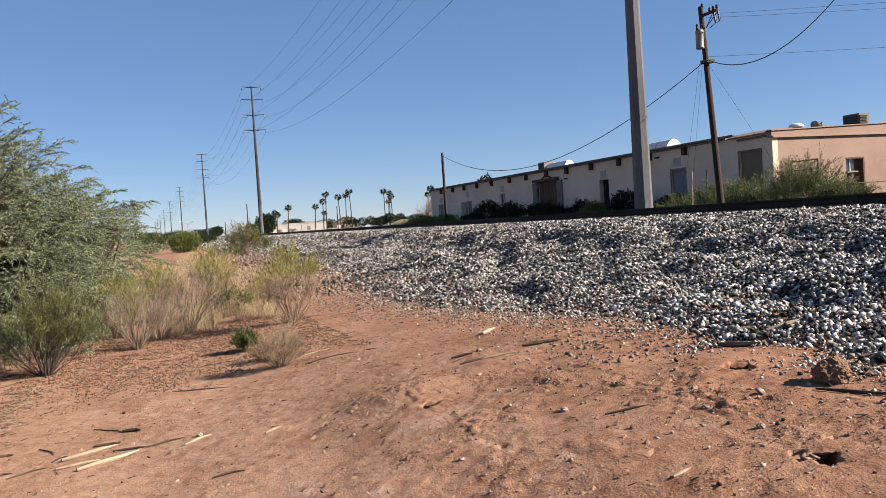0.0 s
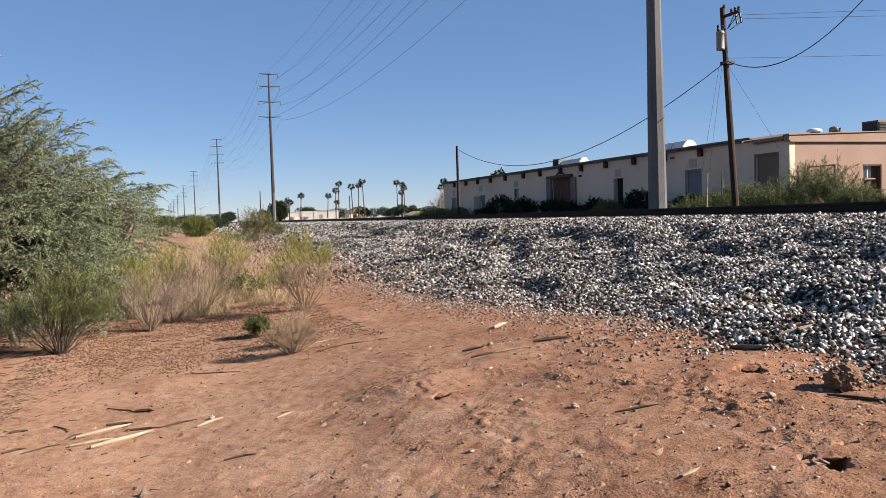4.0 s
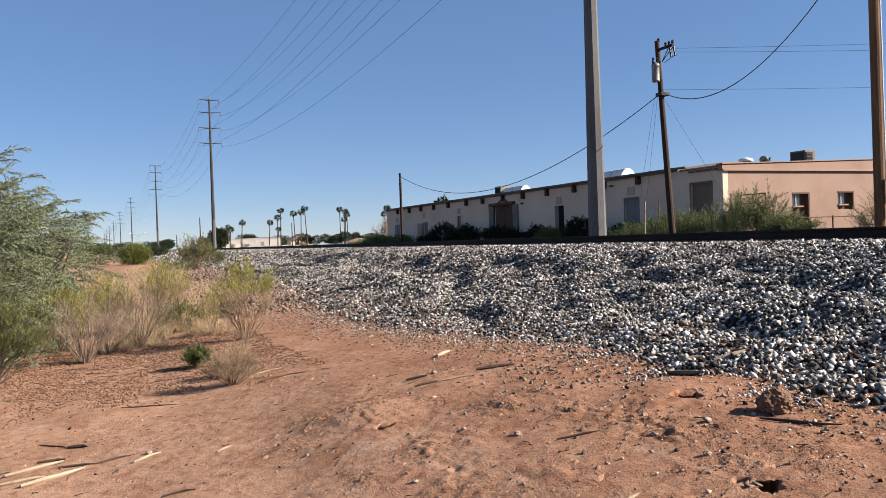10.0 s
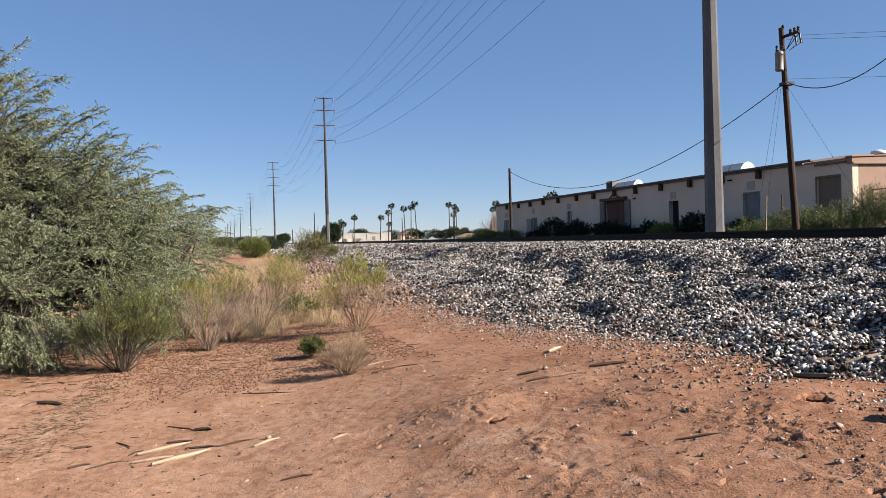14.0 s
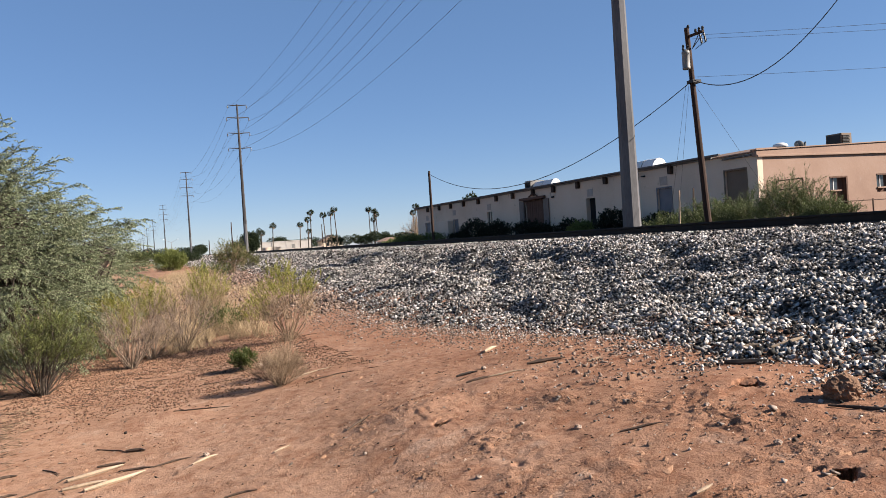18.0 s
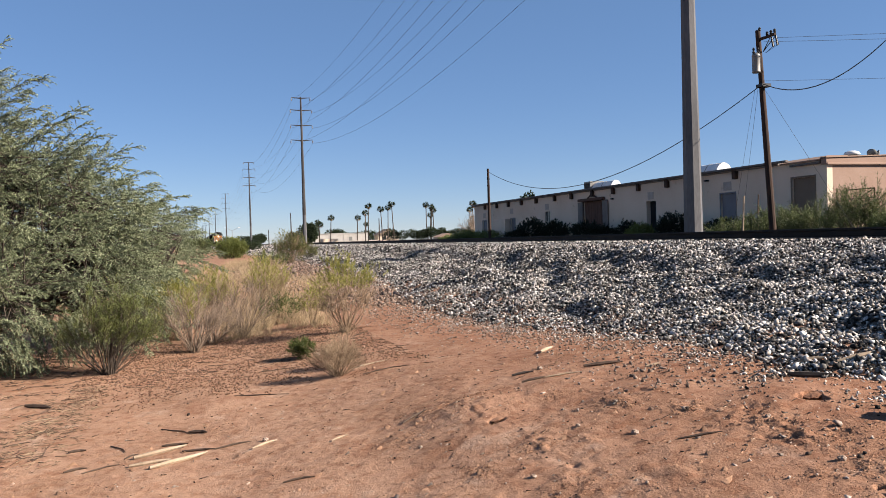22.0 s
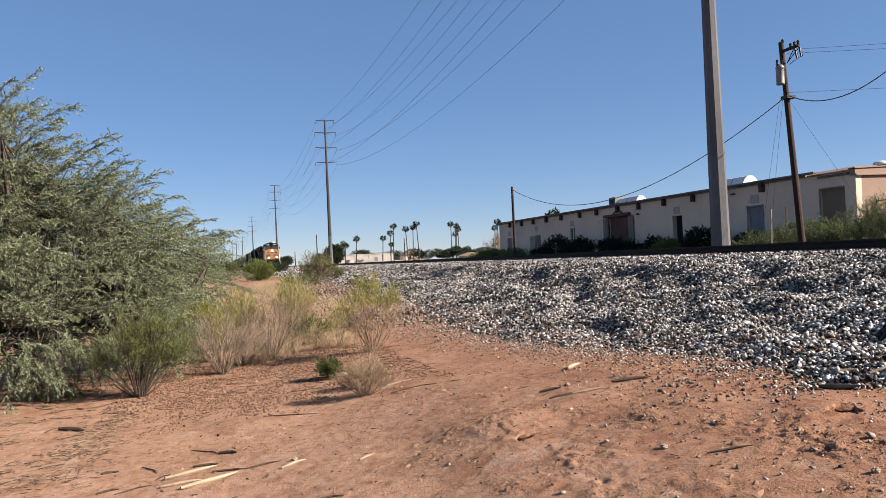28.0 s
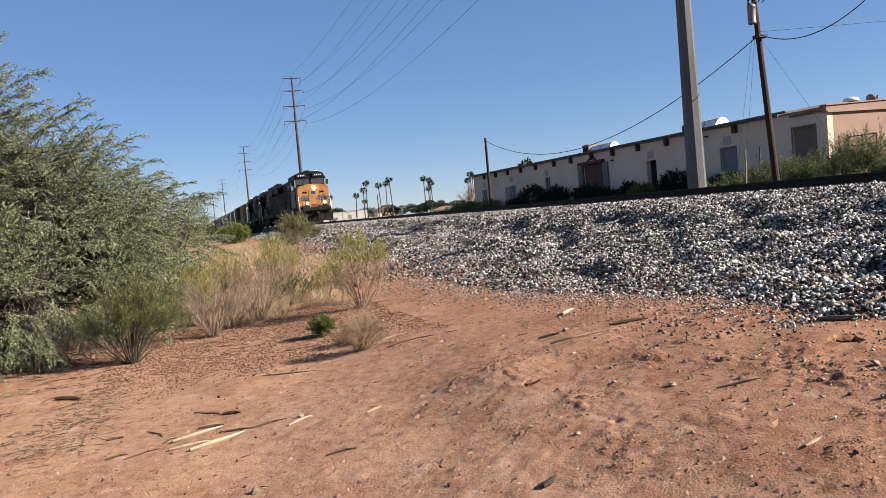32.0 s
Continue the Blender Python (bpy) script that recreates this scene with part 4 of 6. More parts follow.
def sagging(a, b, sag, n=24):
    a, b = np.array(a, float), np.array(b, float)
    t = np.linspace(0, 1, n + 1)[:, None]
    p = a + (b - a) * t
    p[:, 2] -= (4 * sag * t * (1 - t))[:, 0]
    return p


for z, r in ARMS:
    for s in (-1, 1):
        pts = []
        for y0, y1 in zip(TY, TY[1:]):
            pts.extend((sagging if not pts else lambda *a: sagging(*a)[1:])((TX + s * r, y0, z - 0.45), (TX + s * r, y1, z - 0.45), 2.8 * ((y1 - y0) / 100) ** 2 * (0.8 if z > 23 else 1.0)))
        v, f = strand(pts, 0.014)
        tagged(bulk("power_wire", v, f, M_WIRE), "thin overhead power conductor sagging between steel poles", "wire", "transmission wires")

# ---- wooden utility poles ----
up = thing("utility_pole", "leaning dark wooden utility pole with a transformer can", "utility pole", pose(20.09, 24.3, 0.8))
part("shaft", rod((0, 0, -0.1), (-0.03, 0.58, 8.1), 0.135, 0.092, 12), M_POLEWOOD, up)
tr = part("transformer", lathe([(0.13, 0), (0.15, 0.04), (0.15, 0.06), (0.143, 0.08), (0.143, 0.58), (0.15, 0.6), (0.15, 0.64), (0.12, 0.7), (0.05, 0.74)], 18), M_GREYMETAL, up, "pale grey transformer can", smooth=True)
tr.location = (-0.28, 0.40, 6.5)
for dx in (-0.1, 0.1):
    part("bushing", lathe([(0.03, 0.68), (0.05, 0.75), (0.03, 0.8), (0.045, 0.87), (0.02, 0.92)], 8), M_BLACK, tr).location = (dx, 0, 0)
part("crossbar", box(-0.05, 0.05, -0.3, 0.6, 7.72, 7.81, 0.01), M_POLEWOOD, up)
for dy in (-0.3, 0.05):
    part("arm_brace", rod((0.06, dy * 0.8, 7.72), (0.06, 0.42, 7.3), 0.016, 0.016, 5), M_BLACK, up)
part("pole_top_pin", rod((-0.03, 0.58, 8.08), (-0.01, 0.52, 8.18), 0.02, 0.02, 6), M_BLACK, up)
for dy, dz in ((-0.27, 7.81), (-0.08, 7.81), (0.12, 7.81), (0.52, 8.06)):
    part("insulator", lathe([(0.03, 0), (0.055, 0.04), (0.04, 0.07), (0.055, 0.1), (0.03, 0.14), (0.02, 0.15)], 8), M_BLACK, up).location = (0, dy, dz)
for dy, dz in ((-0.26, 7.71), (-0.04, 7.71)):
    cut = part("cutout", rod((0.05, dy, dz), (0.03, dy - 0.1, dz - 0.36), 0.032), M_BLACK, up)
    part("fuse_tube", rod((0.11, dy + 0.01, dz - 0.06), (0.09, dy - 0.1, dz - 0.34), 0.014, 0.014, 5), M_BLACK, cut)
    part("jumper", rod((0.05, dy - 0.09, dz - 0.34), (-0.02, 0.2, 7.2), 0.008, 0.008, 4), M_BLACK, cut)
part("clamp", box(-0.2, 0.2, 0.2, 0.55, 5.98, 6.1, 0.01), M_BLACK, up)
wp = thing("utility_pole", "plain dark wooden service pole beside the warehouse", "utility pole", pose(22.0, 58.05, 0.7))
part("shaft", rod((0, 0, -0.1), (0, 0, 6.15), 0.12, 0.09, 10), M_POLEWOOD, wp)
part("strap", rod((0, 0, 5.3), (0, 0, 5.45), 0.108, 0.108, 10), M_BLACK, wp)
rp = thing("utility_pole", "sunlit brown wooden pole with grey meter boxes", "utility pole", pose(16.0, 12.44, 0.9))
part("shaft", rod((0, 0, -0.1), (0.02, 0.05, 9.4), 0.122, 0.10, 14), M_POLESUNLIT, rp)
part("conduit", rod((0.11, -0.085, 0), (0.10, -0.03, 9.2), 0.022), M_WHITE, rp)
mb = part("meter_box", box(-0.06, 0.16, -0.38, -0.17, 1.25, 1.8, 0.02), M_GREYMETAL, rp, "grey steel meter box")
part("meter_dial", lathe([(0.07, 0), (0.07, 0.05), (0.03, 0.07)], 14, "X"), M_WHITE, mb).location = (0.16, -0.28, 1.65)
part("junction_box", box(-0.04, 0.12, -0.33, -0.17, 0.9, 1.2, 0.015), M_GREYMETAL, rp)
for a, b, sag, r, lab in (
        ((20.0, 24.75, 6.85), (22.0, 58.0, 6.6), 2.35, 0.019, "heavy bundled service cable sagging between wooden poles"),
        ((20.0, 24.6, 6.9), (16.0, 12.5, 8.3), 1.52, 0.017, "heavy bundled service cable sagging between wooden poles"),
        ((20.0, 24.8, 8.6), (50.0, 10.6, 8.7), 0.25, 0.006, "thin overhead distribution wire"),
        ((20.0, 24.5, 8.4), (50.0, 10.6, 8.3), 0.3, 0.006, "thin overhead distribution wire"),
        ((20.0, 24.6, 7.0), (50.0, 12.3, 7.0), 0.2, 0.006, "thin overhead distribution wire"),
        ((20.0, 24.6, 6.8), (20.0, 20.0, 0.85), 0.0, 0.006, "thin steel guy wire"),
        ((19.9, 24.9, 6.8), (19.9, 26.6, 0.85), 0.0, 0.006, "thin steel guy wire"),
        ((19.95, 24.8, 6.8), (19.95, 26.1, 0.85), 0.0, 0.006, "thin steel guy wire"),
        ((22.0, 58.0, 4.6), (26.0, 68.0, 4.4), 0.3, 0.01, "thin service wire to the warehouse")):
    v, f = strand(sagging(a, b, sag), r)
    tagged(bulk("service_wire", v, f, M_WIRE), lab, "wire", "service wires")

# ---- yard beside the warehouse ----
for x, y, h, m, lab in ((20.0, 25.95, 2.3, M_SPLINTER, "slim pale marker stake"), (22.0, 27.6, 2.45, M_RUST, "dark slim metal post"), (21.5, 21.2, 1.9, M_SPLINTER, "slim leaning pale stake")):
    st = thing("stake", lab, "stake", pose(x, y, 0.78, 0, 3 if h > 2 else 18, 0))
    part("post", rod((0, 0, 0), (0, 0, h - 0.2), 0.035, 0.03, 6), m, st)
gate = thing("pipe_rack", "rusty welded pipe rack standing in the brush", "pipe rack", pose(24.0, 24.2, 0.7))
for y in (-0.6, 0.05, 0.72):
    part("upright", rod((0, y, 0), (0, y, 2.32), 0.03, 0.03, 6), M_RUST, gate)
for z in (2.3, 1.95):
    part("rung", rod((0, -0.6, z), (0, 0.72, z), 0.025, 0.025, 6), M_RUST, gate)
part("brace", rod((0, -0.6, 2.3), (0.5, 0.72, 1.9), 0.02, 0.02, 6), M_RUST, gate)
fence = thing("pipe_fence", "low rusty pipe and wire fence before the pink wall", "fence", pose(0, 0, 0))
for k in range(9):
    part("post", rod((23.0 + 1.7 * k, 22.6, 0.75), (23.0 + 1.7 * k, 22.6, 2.05), 0.03, 0.03, 6), M_RUST, fence)
for z in (2.0, 1.4):
    part("rail", rod((23.0, 22.6, z), (36.7, 22.6, z), 0.018, 0.018, 5), M_RUST, fence)


# the stones nearest the sand lie loose, one by one
R4 = np.random.default_rng(12)
loose = []
for k in range(8):
    v, f = rocks(np.zeros((1, 3)), [0.042], R4, block=True)
    loose.append(bulk("stone", v, f, M_STONE, ballast))
for k in range(300):
    y = R4.uniform(3.2, 9.0)
    x = float(toe(y)) + abs(R4.normal(0, 0.3)) - 0.15
    o = loose[k] if k < 8 else new("stone", loose[k % 8].data)
    o.parent = ballast
    o.location, o.rotation_euler = (x, y, float(ground_z(x, y)) + 0.022), (0, 0, R4.uniform(0, 6.28))
    s = R4.uniform(0.7, 1.25)
    o.scale = (s, s, s)

# ---- plants ----


def shell(n, rng, inner=0.6):
    """Random points in the outer part of a unit ball, and their directions."""
    d = unit(rng.normal(size=(n, 3)))
    return d * rng.uniform(inner, 1.0, (n, 1)), d


def bush(name, label, m, rx, ry, h, rng, leaf_mat, stem_mat, n=260, k=9, leaf=0.05, width=0.012, sprig=0.28, stems=30, low=0.0, up=0.9, stem_r=0.008, category="shrub", group="", fill=0.35, lean=0.0, forking=7, twiglets=2):
    """Stems that fan out from one foot, with sprigs of small leaves on their outer parts."""
    b = thing(name, label, category, m, group)
    az, fl = rng.uniform(0, 6.283, stems), np.sqrt(rng.uniform(0, 1, stems))
    hz = h * rng.uniform(0.4, 1.0, stems) * (1 - 0.35 * fl ** 2)
    tips = np.stack([rx * fl * np.cos(az) + lean * hz, ry * fl * np.sin(az), hz], 1)
    fr = rng.uniform(0.02, 0.1, stems)
    foot = np.stack([fr * rx * np.cos(az), fr * ry * np.sin(az), np.full(stems, -0.03)], 1)
    mid = foot + (tips - foot) * np.array([0.42, 0.42, 0.52]) + rng.normal(size=(stems, 3)) * 0.06 * h
    r = stem_r * rng.uniform(0.7, 1.3, stems)
    v1, f1 = bars(foot, mid, r, r * 0.7)
    v2, f2 = bars(mid, tips, r * 0.7, r * 0.25)
    forks = max(1, stems * forking)
    j = rng.integers(0, stems, forks)
    s = rng.uniform(0.15, 0.95, (forks, 1))
    o = mid[j] + (tips[j] - mid[j]) * s
    d = unit(tips[j] - mid[j]) + rng.normal(size=(forks, 3)) * 0.45
    d[:, 2] += 0.25
    e = o + unit(d) * (0.22 * h * rng.uniform(0.5, 1.3, (forks, 1)))
    v3, f3 = bars(o, e, np.full(forks, stem_r * 0.4), np.full(forks, stem_r * 0.15))
    jt = np.repeat(np.arange(forks), twiglets)
    ot = o[jt] + (e - o)[jt] * rng.uniform(0.2, 0.9, (len(jt), 1))
    dt = unit((e - o)[jt]) + rng.normal(size=(len(jt), 3)) * 0.5
    dt[:, 2] += 0.2
    v4, f4 = bars(ot, ot + unit(dt) * (0.12 * h * rng.uniform(0.5, 1.3, (len(jt), 1))), np.full(len(jt), stem_r * 0.26), np.full(len(jt), stem_r * 0.12))
    vs, fs = np.concatenate([v1, v2, v3, v4]), np.concatenate([f1, f2 + len(v1), f3 + len(v1) + len(v2), f4 + len(v1) + len(v2) + len(v3)])
    part_s = bulk("brushwood", vs, fs, stem_mat, b)
    if leaf_mat and n:
        m1 = int(n * (1 - fill))
        j = rng.integers(0, forks, m1)
        o1 = o[j] + (e[j] - o[j]) * rng.uniform(0.1, 1, (m1, 1))
        d1 = (e - o)[j] + rng.normal(size=(m1, 3)) * 0.1 * h
        p2, q2 = shell(n - m1, rng, 0.5)
        o2 = p2 * np.array([rx, ry, h * 0.5]) * 0.92 + np.array([0, 0, h * 0.52])
        oo, dd = np.concatenate([o1, o2]), np.concatenate([unit(d1), q2 * 0.7])
        dd[:, 2] += up * 0.5
        keep = oo[:, 2] > low * h
        v, f, _ = sprays(oo[keep], dd[keep], sprig, k, leaf, width, rng, slim=width < 0.021)
        bulk("foliage", v, f, leaf_mat, b)
    return b


def mesquite(label, m, lobes, rng, leaf_mat, plumes, twigs, k, leaf, width, trunk_r=0.16, lean=(0, 0, 0.3), trunk_h=1.0):
    """A trunk, limbs into each lobe of the crown, and arching branches over the lobes that carry leafy side twigs."""
    t = thing("mesquite_tree", label, "tree", m)
    part("trunk", rod((0, 0, -0.15), (0.1, 0.05, trunk_h), trunk_r, trunk_r * 0.7, 10), M_BARK, t, smooth=True)
    p0, p1, r0, r1, starts, ways, hubs = [], [], [], [], [], [], []
    vol = np.array([a[3] * a[4] * a[5] for a in lobes]) ** 0.68
    for (cx, cy, cz, rx, ry, rz), share in zip(lobes, vol / vol.sum()):
        c, r = np.array([cx, cy, cz]), np.array([rx, ry, rz])
        ends = []
        for _ in range(5):
            a = np.array([0.1, 0.05, trunk_h * rng.uniform(0.6, 1.0)])
            b = c + r * rng.normal(size=3) * 0.28
            mid = (a + b) / 2 + rng.normal(size=3) * 0.15 + np.array([0, 0, 0.15])
            p0 += [a, mid]
            p1 += [mid, b]
            r0 += [trunk_r * 0.45, trunk_r * 0.28]
            r1 += [trunk_r * 0.28, trunk_r * 0.12]
            ends.append(b)
        n = int(plumes * share)
        q = unit(rng.normal(size=(n, 3)))
        starts.append(c + r * q * rng.uniform(0.3, 0.86, (n, 1)))
        ways.append(q * 0.75)
        hubs.append(np.array(ends)[rng.integers(0, 5, n)])
    O, D, H = np.concatenate(starts), np.concatenate(ways), np.concatenate(hubs)
    keep = O[:, 2] > 0.16
    O, D, H = O[keep], D[keep], H[keep]
    n = len(O)
    high = np.clip((O[:, 2:] - 0.5) / 1.4, 0, 1)
    D = unit(D + np.array(lean) * (0.3 + 0.9 * high) + rng.normal(size=(n, 3)) * 0.28 + np.array([0, 0, -0.35]) * (1 - high))
    L = rng.uniform(0.45, 1.05, (n, 1)) * (0.75 + 0.35 * high)
    sag = np.array([0, 0, -0.26]) * L
    v, f = bars(np.concatenate([p0, H]), np.concatenate([p1, O]), np.concatenate([r0, np.full(n, 0.011)]), np.concatenate([r1, np.full(n, 0.006)]), 4)
    bulk("branchwork", v, f, M_BARK, t)
    knots = [O + D * L * u + sag * u * u for u in (0.0, 0.35, 0.7, 1.0)]
    sticks = [bars(a, b, np.full(n, 0.006 - 0.0016 * i), np.full(n, 0.0044 - 0.0014 * i)) for i, (a, b) in enumerate(zip(knots, knots[1:]))]
    # side twigs, thinned towards the foot of each branch
    j = np.repeat(np.arange(n), twigs)
    u = rng.uniform(0.0, 1.0, (len(j), 1)) ** 0.75
    o = O[j] + D[j] * L[j] * u + sag[j] * u * u
    tang = unit(D[j] * L[j] + 2 * sag[j] * u)
    w = unit(tang * 1.0 + rng.normal(size=tang.shape) * np.array([0.5, 0.5, 0.32]))
    ok = o[:, 2] > 0.07
    v, f, tip = sprays(o[ok], w[ok], 0.19, k, leaf, width, rng, droop=0.3, slim=True)
    bulk("crown", v, f, leaf_mat, t)
    sticks.append(bars(o[ok][::2], tip[::2], np.full(len(tip[::2]), 0.0028), np.full(len(tip[::2]), 0.0012)))
    base = np.cumsum([0] + [len(a) for a, _ in sticks])
    bulk("fine_brushwood", np.concatenate([a for a, _ in sticks]), np.concatenate([b + z for (_, b), z in zip(sticks, base)]), M_BARK, t)
    return t


R1 = np.random.default_rng(21)
TXY = (-3.3, 14.6)
tz = float(ground_z(*TXY))
lob = [(-3.9, 14.6, 2.68, 1.75, 2.2, 2.3), (-2.1, 14.6, 1.75, 1.25, 1.9, 1.7), (-1.05, 16.0, 1.3, 0.85, 1.6, 1.45), (-2.6, 12.7, 0.95, 0.95, 1.0, 1.05), (-5.6, 15.2, 2.66, 2.2, 2.6, 2.62), (-0.7, 18.2, 1.05, 0.65, 1.4, 1.2), (-3.9, 12.9, 1.5, 1.0, 1.1, 1.5), (-1.6, 13.4, 1.0, 0.7, 0.9, 0.9), (-3.2, 12.3, 0.75, 1.0, 0.8, 0.8), (-4.7, 12.6, 1.1, 1.2, 1.0, 1.15), (-3.0, 14.9, 2.3, 1.5, 1.8, 1.85), (-1.6, 15.3, 1.6, 1.1, 1.6, 1.5)]
mesquite("large sprawling grey-green mesquite tree with branches to the ground", pose(*TXY, tz), [(a - TXY[0], b - TXY[1], c - tz, d * 0.93, e, g * 0.97) for a, b, c, d, e, g in lob], R1, L_MESQUITE, 2000, 20, 23, 0.032, 0.0135, lean=(0.62, -0.1, 0.34))

SHRUBS = [
    ("green_shrub", "bushy green desert shrub before the mesquite", -1.27, 11.95, 0.62, 0.52, 1.18, L_SHRUB, M_BARK, dict(n=950, k=12, leaf=0.075, width=0.0075, sprig=0.2, stems=80, up=1.5, low=0.34, fill=0.04, lean=0.12, stem_r=0.006)),
    ("dry_shrub", "leafless grey-tan dry shrub", -0.14, 13.67, 0.72, 0.6, 1.2, None, M_GREYTWIG, dict(n=0, stems=60, stem_r=0.0075, lean=0.1, forking=5, twiglets=2)),
    ("dry_shrub", "leafless grey-tan dry shrub", 0.72, 15.0, 0.66, 0.55, 1.15, None, M_GREYTWIG, dict(n=0, stems=54, stem_r=0.0075, lean=0.12, forking=5, twiglets=2)),
    ("dry_shrub", "leafless grey-tan dry shrub", 0.2, 14.5, 0.5, 0.5, 0.8, None, M_GREYTWIG, dict(n=0, stems=40, stem_r=0.0075, lean=0.1, forking=5, twiglets=2)),
    ("broom_shrub", "yellow-green desert broom with dry straw stems", 1.35, 17.0, 0.45, 0.45, 1.35, L_BROOM, M_STRAW, dict(n=420, k=12, leaf=0.085, width=0.0095, sprig=0.24, stems=90, low=0.5, up=1.6, stem_r=0.006)),
    ("broom_shrub", "yellow-green desert broom with dry straw stems", 0.25, 17.6, 0.6, 0.6, 1.15, L_BROOM, M_STRAW, dict(n=420, k=12, leaf=0.085, width=0.0095, sprig=0.24, stems=70, low=0.4, up=1.6, stem_r=0.006)),
    ("broom_shrub", "upright desert broom, green tips over bare tan stems", 2.30, 13.44, 0.62, 0.58, 1.22, L_BROOM, M_TWIG, dict(n=620, k=12, leaf=0.085, width=0.0095, sprig=0.2, stems=60, low=0.6, up=1.6, stem_r=0.006)),
    ("broom_shrub", "small yellow-green broom seedling", 1.98, 14.9, 0.25, 0.25, 0.8, L_BROOM, M_TWIG, dict(n=143, k=9, leaf=0.085, width=0.0095, sprig=0.16, stems=24, low=0.35, up=1.6, stem_r=0.005)),
    ("broom_shrub", "low dark-green arching broom", 1.55, 16.2, 0.4, 0.35, 0.55, L_DEEP, M_STRAW, dict(n=247, k=9, leaf=0.085, width=0.0095, sprig=0.2, stems=40, low=0.3, up=0.8, stem_r=0.005)),
    ("small_green_shrub", "small dense round dark-green shrub", 1.29, 11.4, 0.17, 0.16, 0.25, L_DEEP, M_TWIG, dict(n=420, k=7, leaf=0.045, width=0.012, sprig=0.08, stems=40, up=1.2, stem_r=0.003)),
    ("tan_shrub", "low dry straw-coloured twiggy shrub", 1.44, 9.41, 0.34, 0.3, 0.46, None, M_TWIG, dict(n=0, stems=110, stem_r=0.0036, twiglets=4)),
    ("tan_shrub", "low dry straw-coloured twiggy shrub", 1.62, 10.1, 0.25, 0.22, 0.36, None, M_TWIG, dict(n=0, stems=80, stem_r=0.0036, twiglets=4)),
    ("tan_shrub", "low dry straw-coloured twiggy shrub", 1.85, 11.6, 0.25, 0.25, 0.5, None, M_TWIG, dict(n=0, stems=16, stem_r=0.004)),
    ("broom_shrub", "yellow-green broom at the mesquite's edge", -0.55, 15.6, 0.6, 0.6, 1.15, L_BROOM, M_TWIG, dict(n=1000, k=12, leaf=0.085, width=0.0095, sprig=0.24, stems=60, low=0.25, up=1.5, stem_r=0.006)),
    ("far_green_bush", "rounded green creosote bush on the sand", 2.9, 60.0, 1.05, 1.0, 1.3, L_GREEN, M_BARK, dict(fill=0.6, n=1500, k=9, leaf=0.14, width=0.04, sprig=0.4, stems=30, stem_r=0.015)),
    ("far_green_bush", "grey-green brushy creosote bush by the ballast", 4.75, 41.0, 0.85, 0.8, 1.5, L_OLIVE, M_TWIG, dict(fill=0.15, n=700, k=9, leaf=0.09, width=0.024, sprig=0.34, stems=60, stem_r=0.012, low=0.1)),
    ("far_green_bush", "small olive bush by the ballast", 6.1, 44.0, 0.5, 0.5, 0.75, L_OLIVE, M_BARK, dict(n=220, k=9, leaf=0.09, width=0.02, sprig=0.3, stems=24, stem_r=0.01)),
    ("far_green_bush", "low grey-green scrub on the sand", 3.6, 39.0, 0.9, 0.7, 0.6, L_TAMARISK, M_BARK, dict(n=260, k=9, leaf=0.09, width=0.02, sprig=0.3, stems=30, stem_r=0.01)),
    ("far_green_bush", "pale grey-green scrub behind the mesquite", 0.4, 66.0, 1.6, 1.4, 1.5, L_TAMARISK, M_BARK, dict(n=600, k=9, leaf=0.16, width=0.04, sprig=0.5, stems=30, stem_r=0.015)),
    ("far_green_bush", "dark brush beside the track", 6.6, 95.0, 1.4, 2.0, 1.0, L_FAR, M_BARK, dict(n=500, k=9, leaf=0.2, width=0.06, sprig=0.5, stems=30, stem_r=0.015)),
]
for nm, lab, x, y, rx, ry, h, lm, sm, kw in SHRUBS:
    bush(nm, lab, at(x, y), rx, ry, h, R1, lm, sm, **kw)


def grass(name, label, x0, x1, y0, y1, n, h, rng, m):
    x, y = rng.uniform(x0, x1, n), rng.uniform(y0, y1, n)
    keep = wave(x, y, 1.1, 5) > -0.1
    x, y = x[keep], y[keep]
    p = np.stack([x, y, ground_z(x, y)], 1)
    d = rng.normal(size=p.shape) * 0.4
    d[:, 2] = 1
    q = p + unit(d) * h * rng.uniform(0.4, 1.2, (len(p), 1))
    v, f = bars(p, q, np.full(len(p), 0.0034), np.full(len(p), 0.001))
    return tagged(bulk(name, v, f, m), label, "dry grass", kind="stuff")


grass("dry_grass", "pale straw-coloured dry grass between the shrubs", 0.2, 2.3, 14.6, 19.5, 5200, 0.36, R1, M_STRAW)
grass("dry_grass", "thin dry grass on the sand before the ballast", 0.4, 4.2, 20, 28, 4200, 0.3, R1, M_STRAW)
grass("dry_grass", "patch of pale dry grass on the far sand", 0.6, 3.0, 28, 33, 5000, 0.45, R1, M_STRAW)
grass("dry_grass", "pale dry grass among the creosote bushes", 1.5, 4.0, 36, 46, 3500, 0.4, R1, M_STRAW)

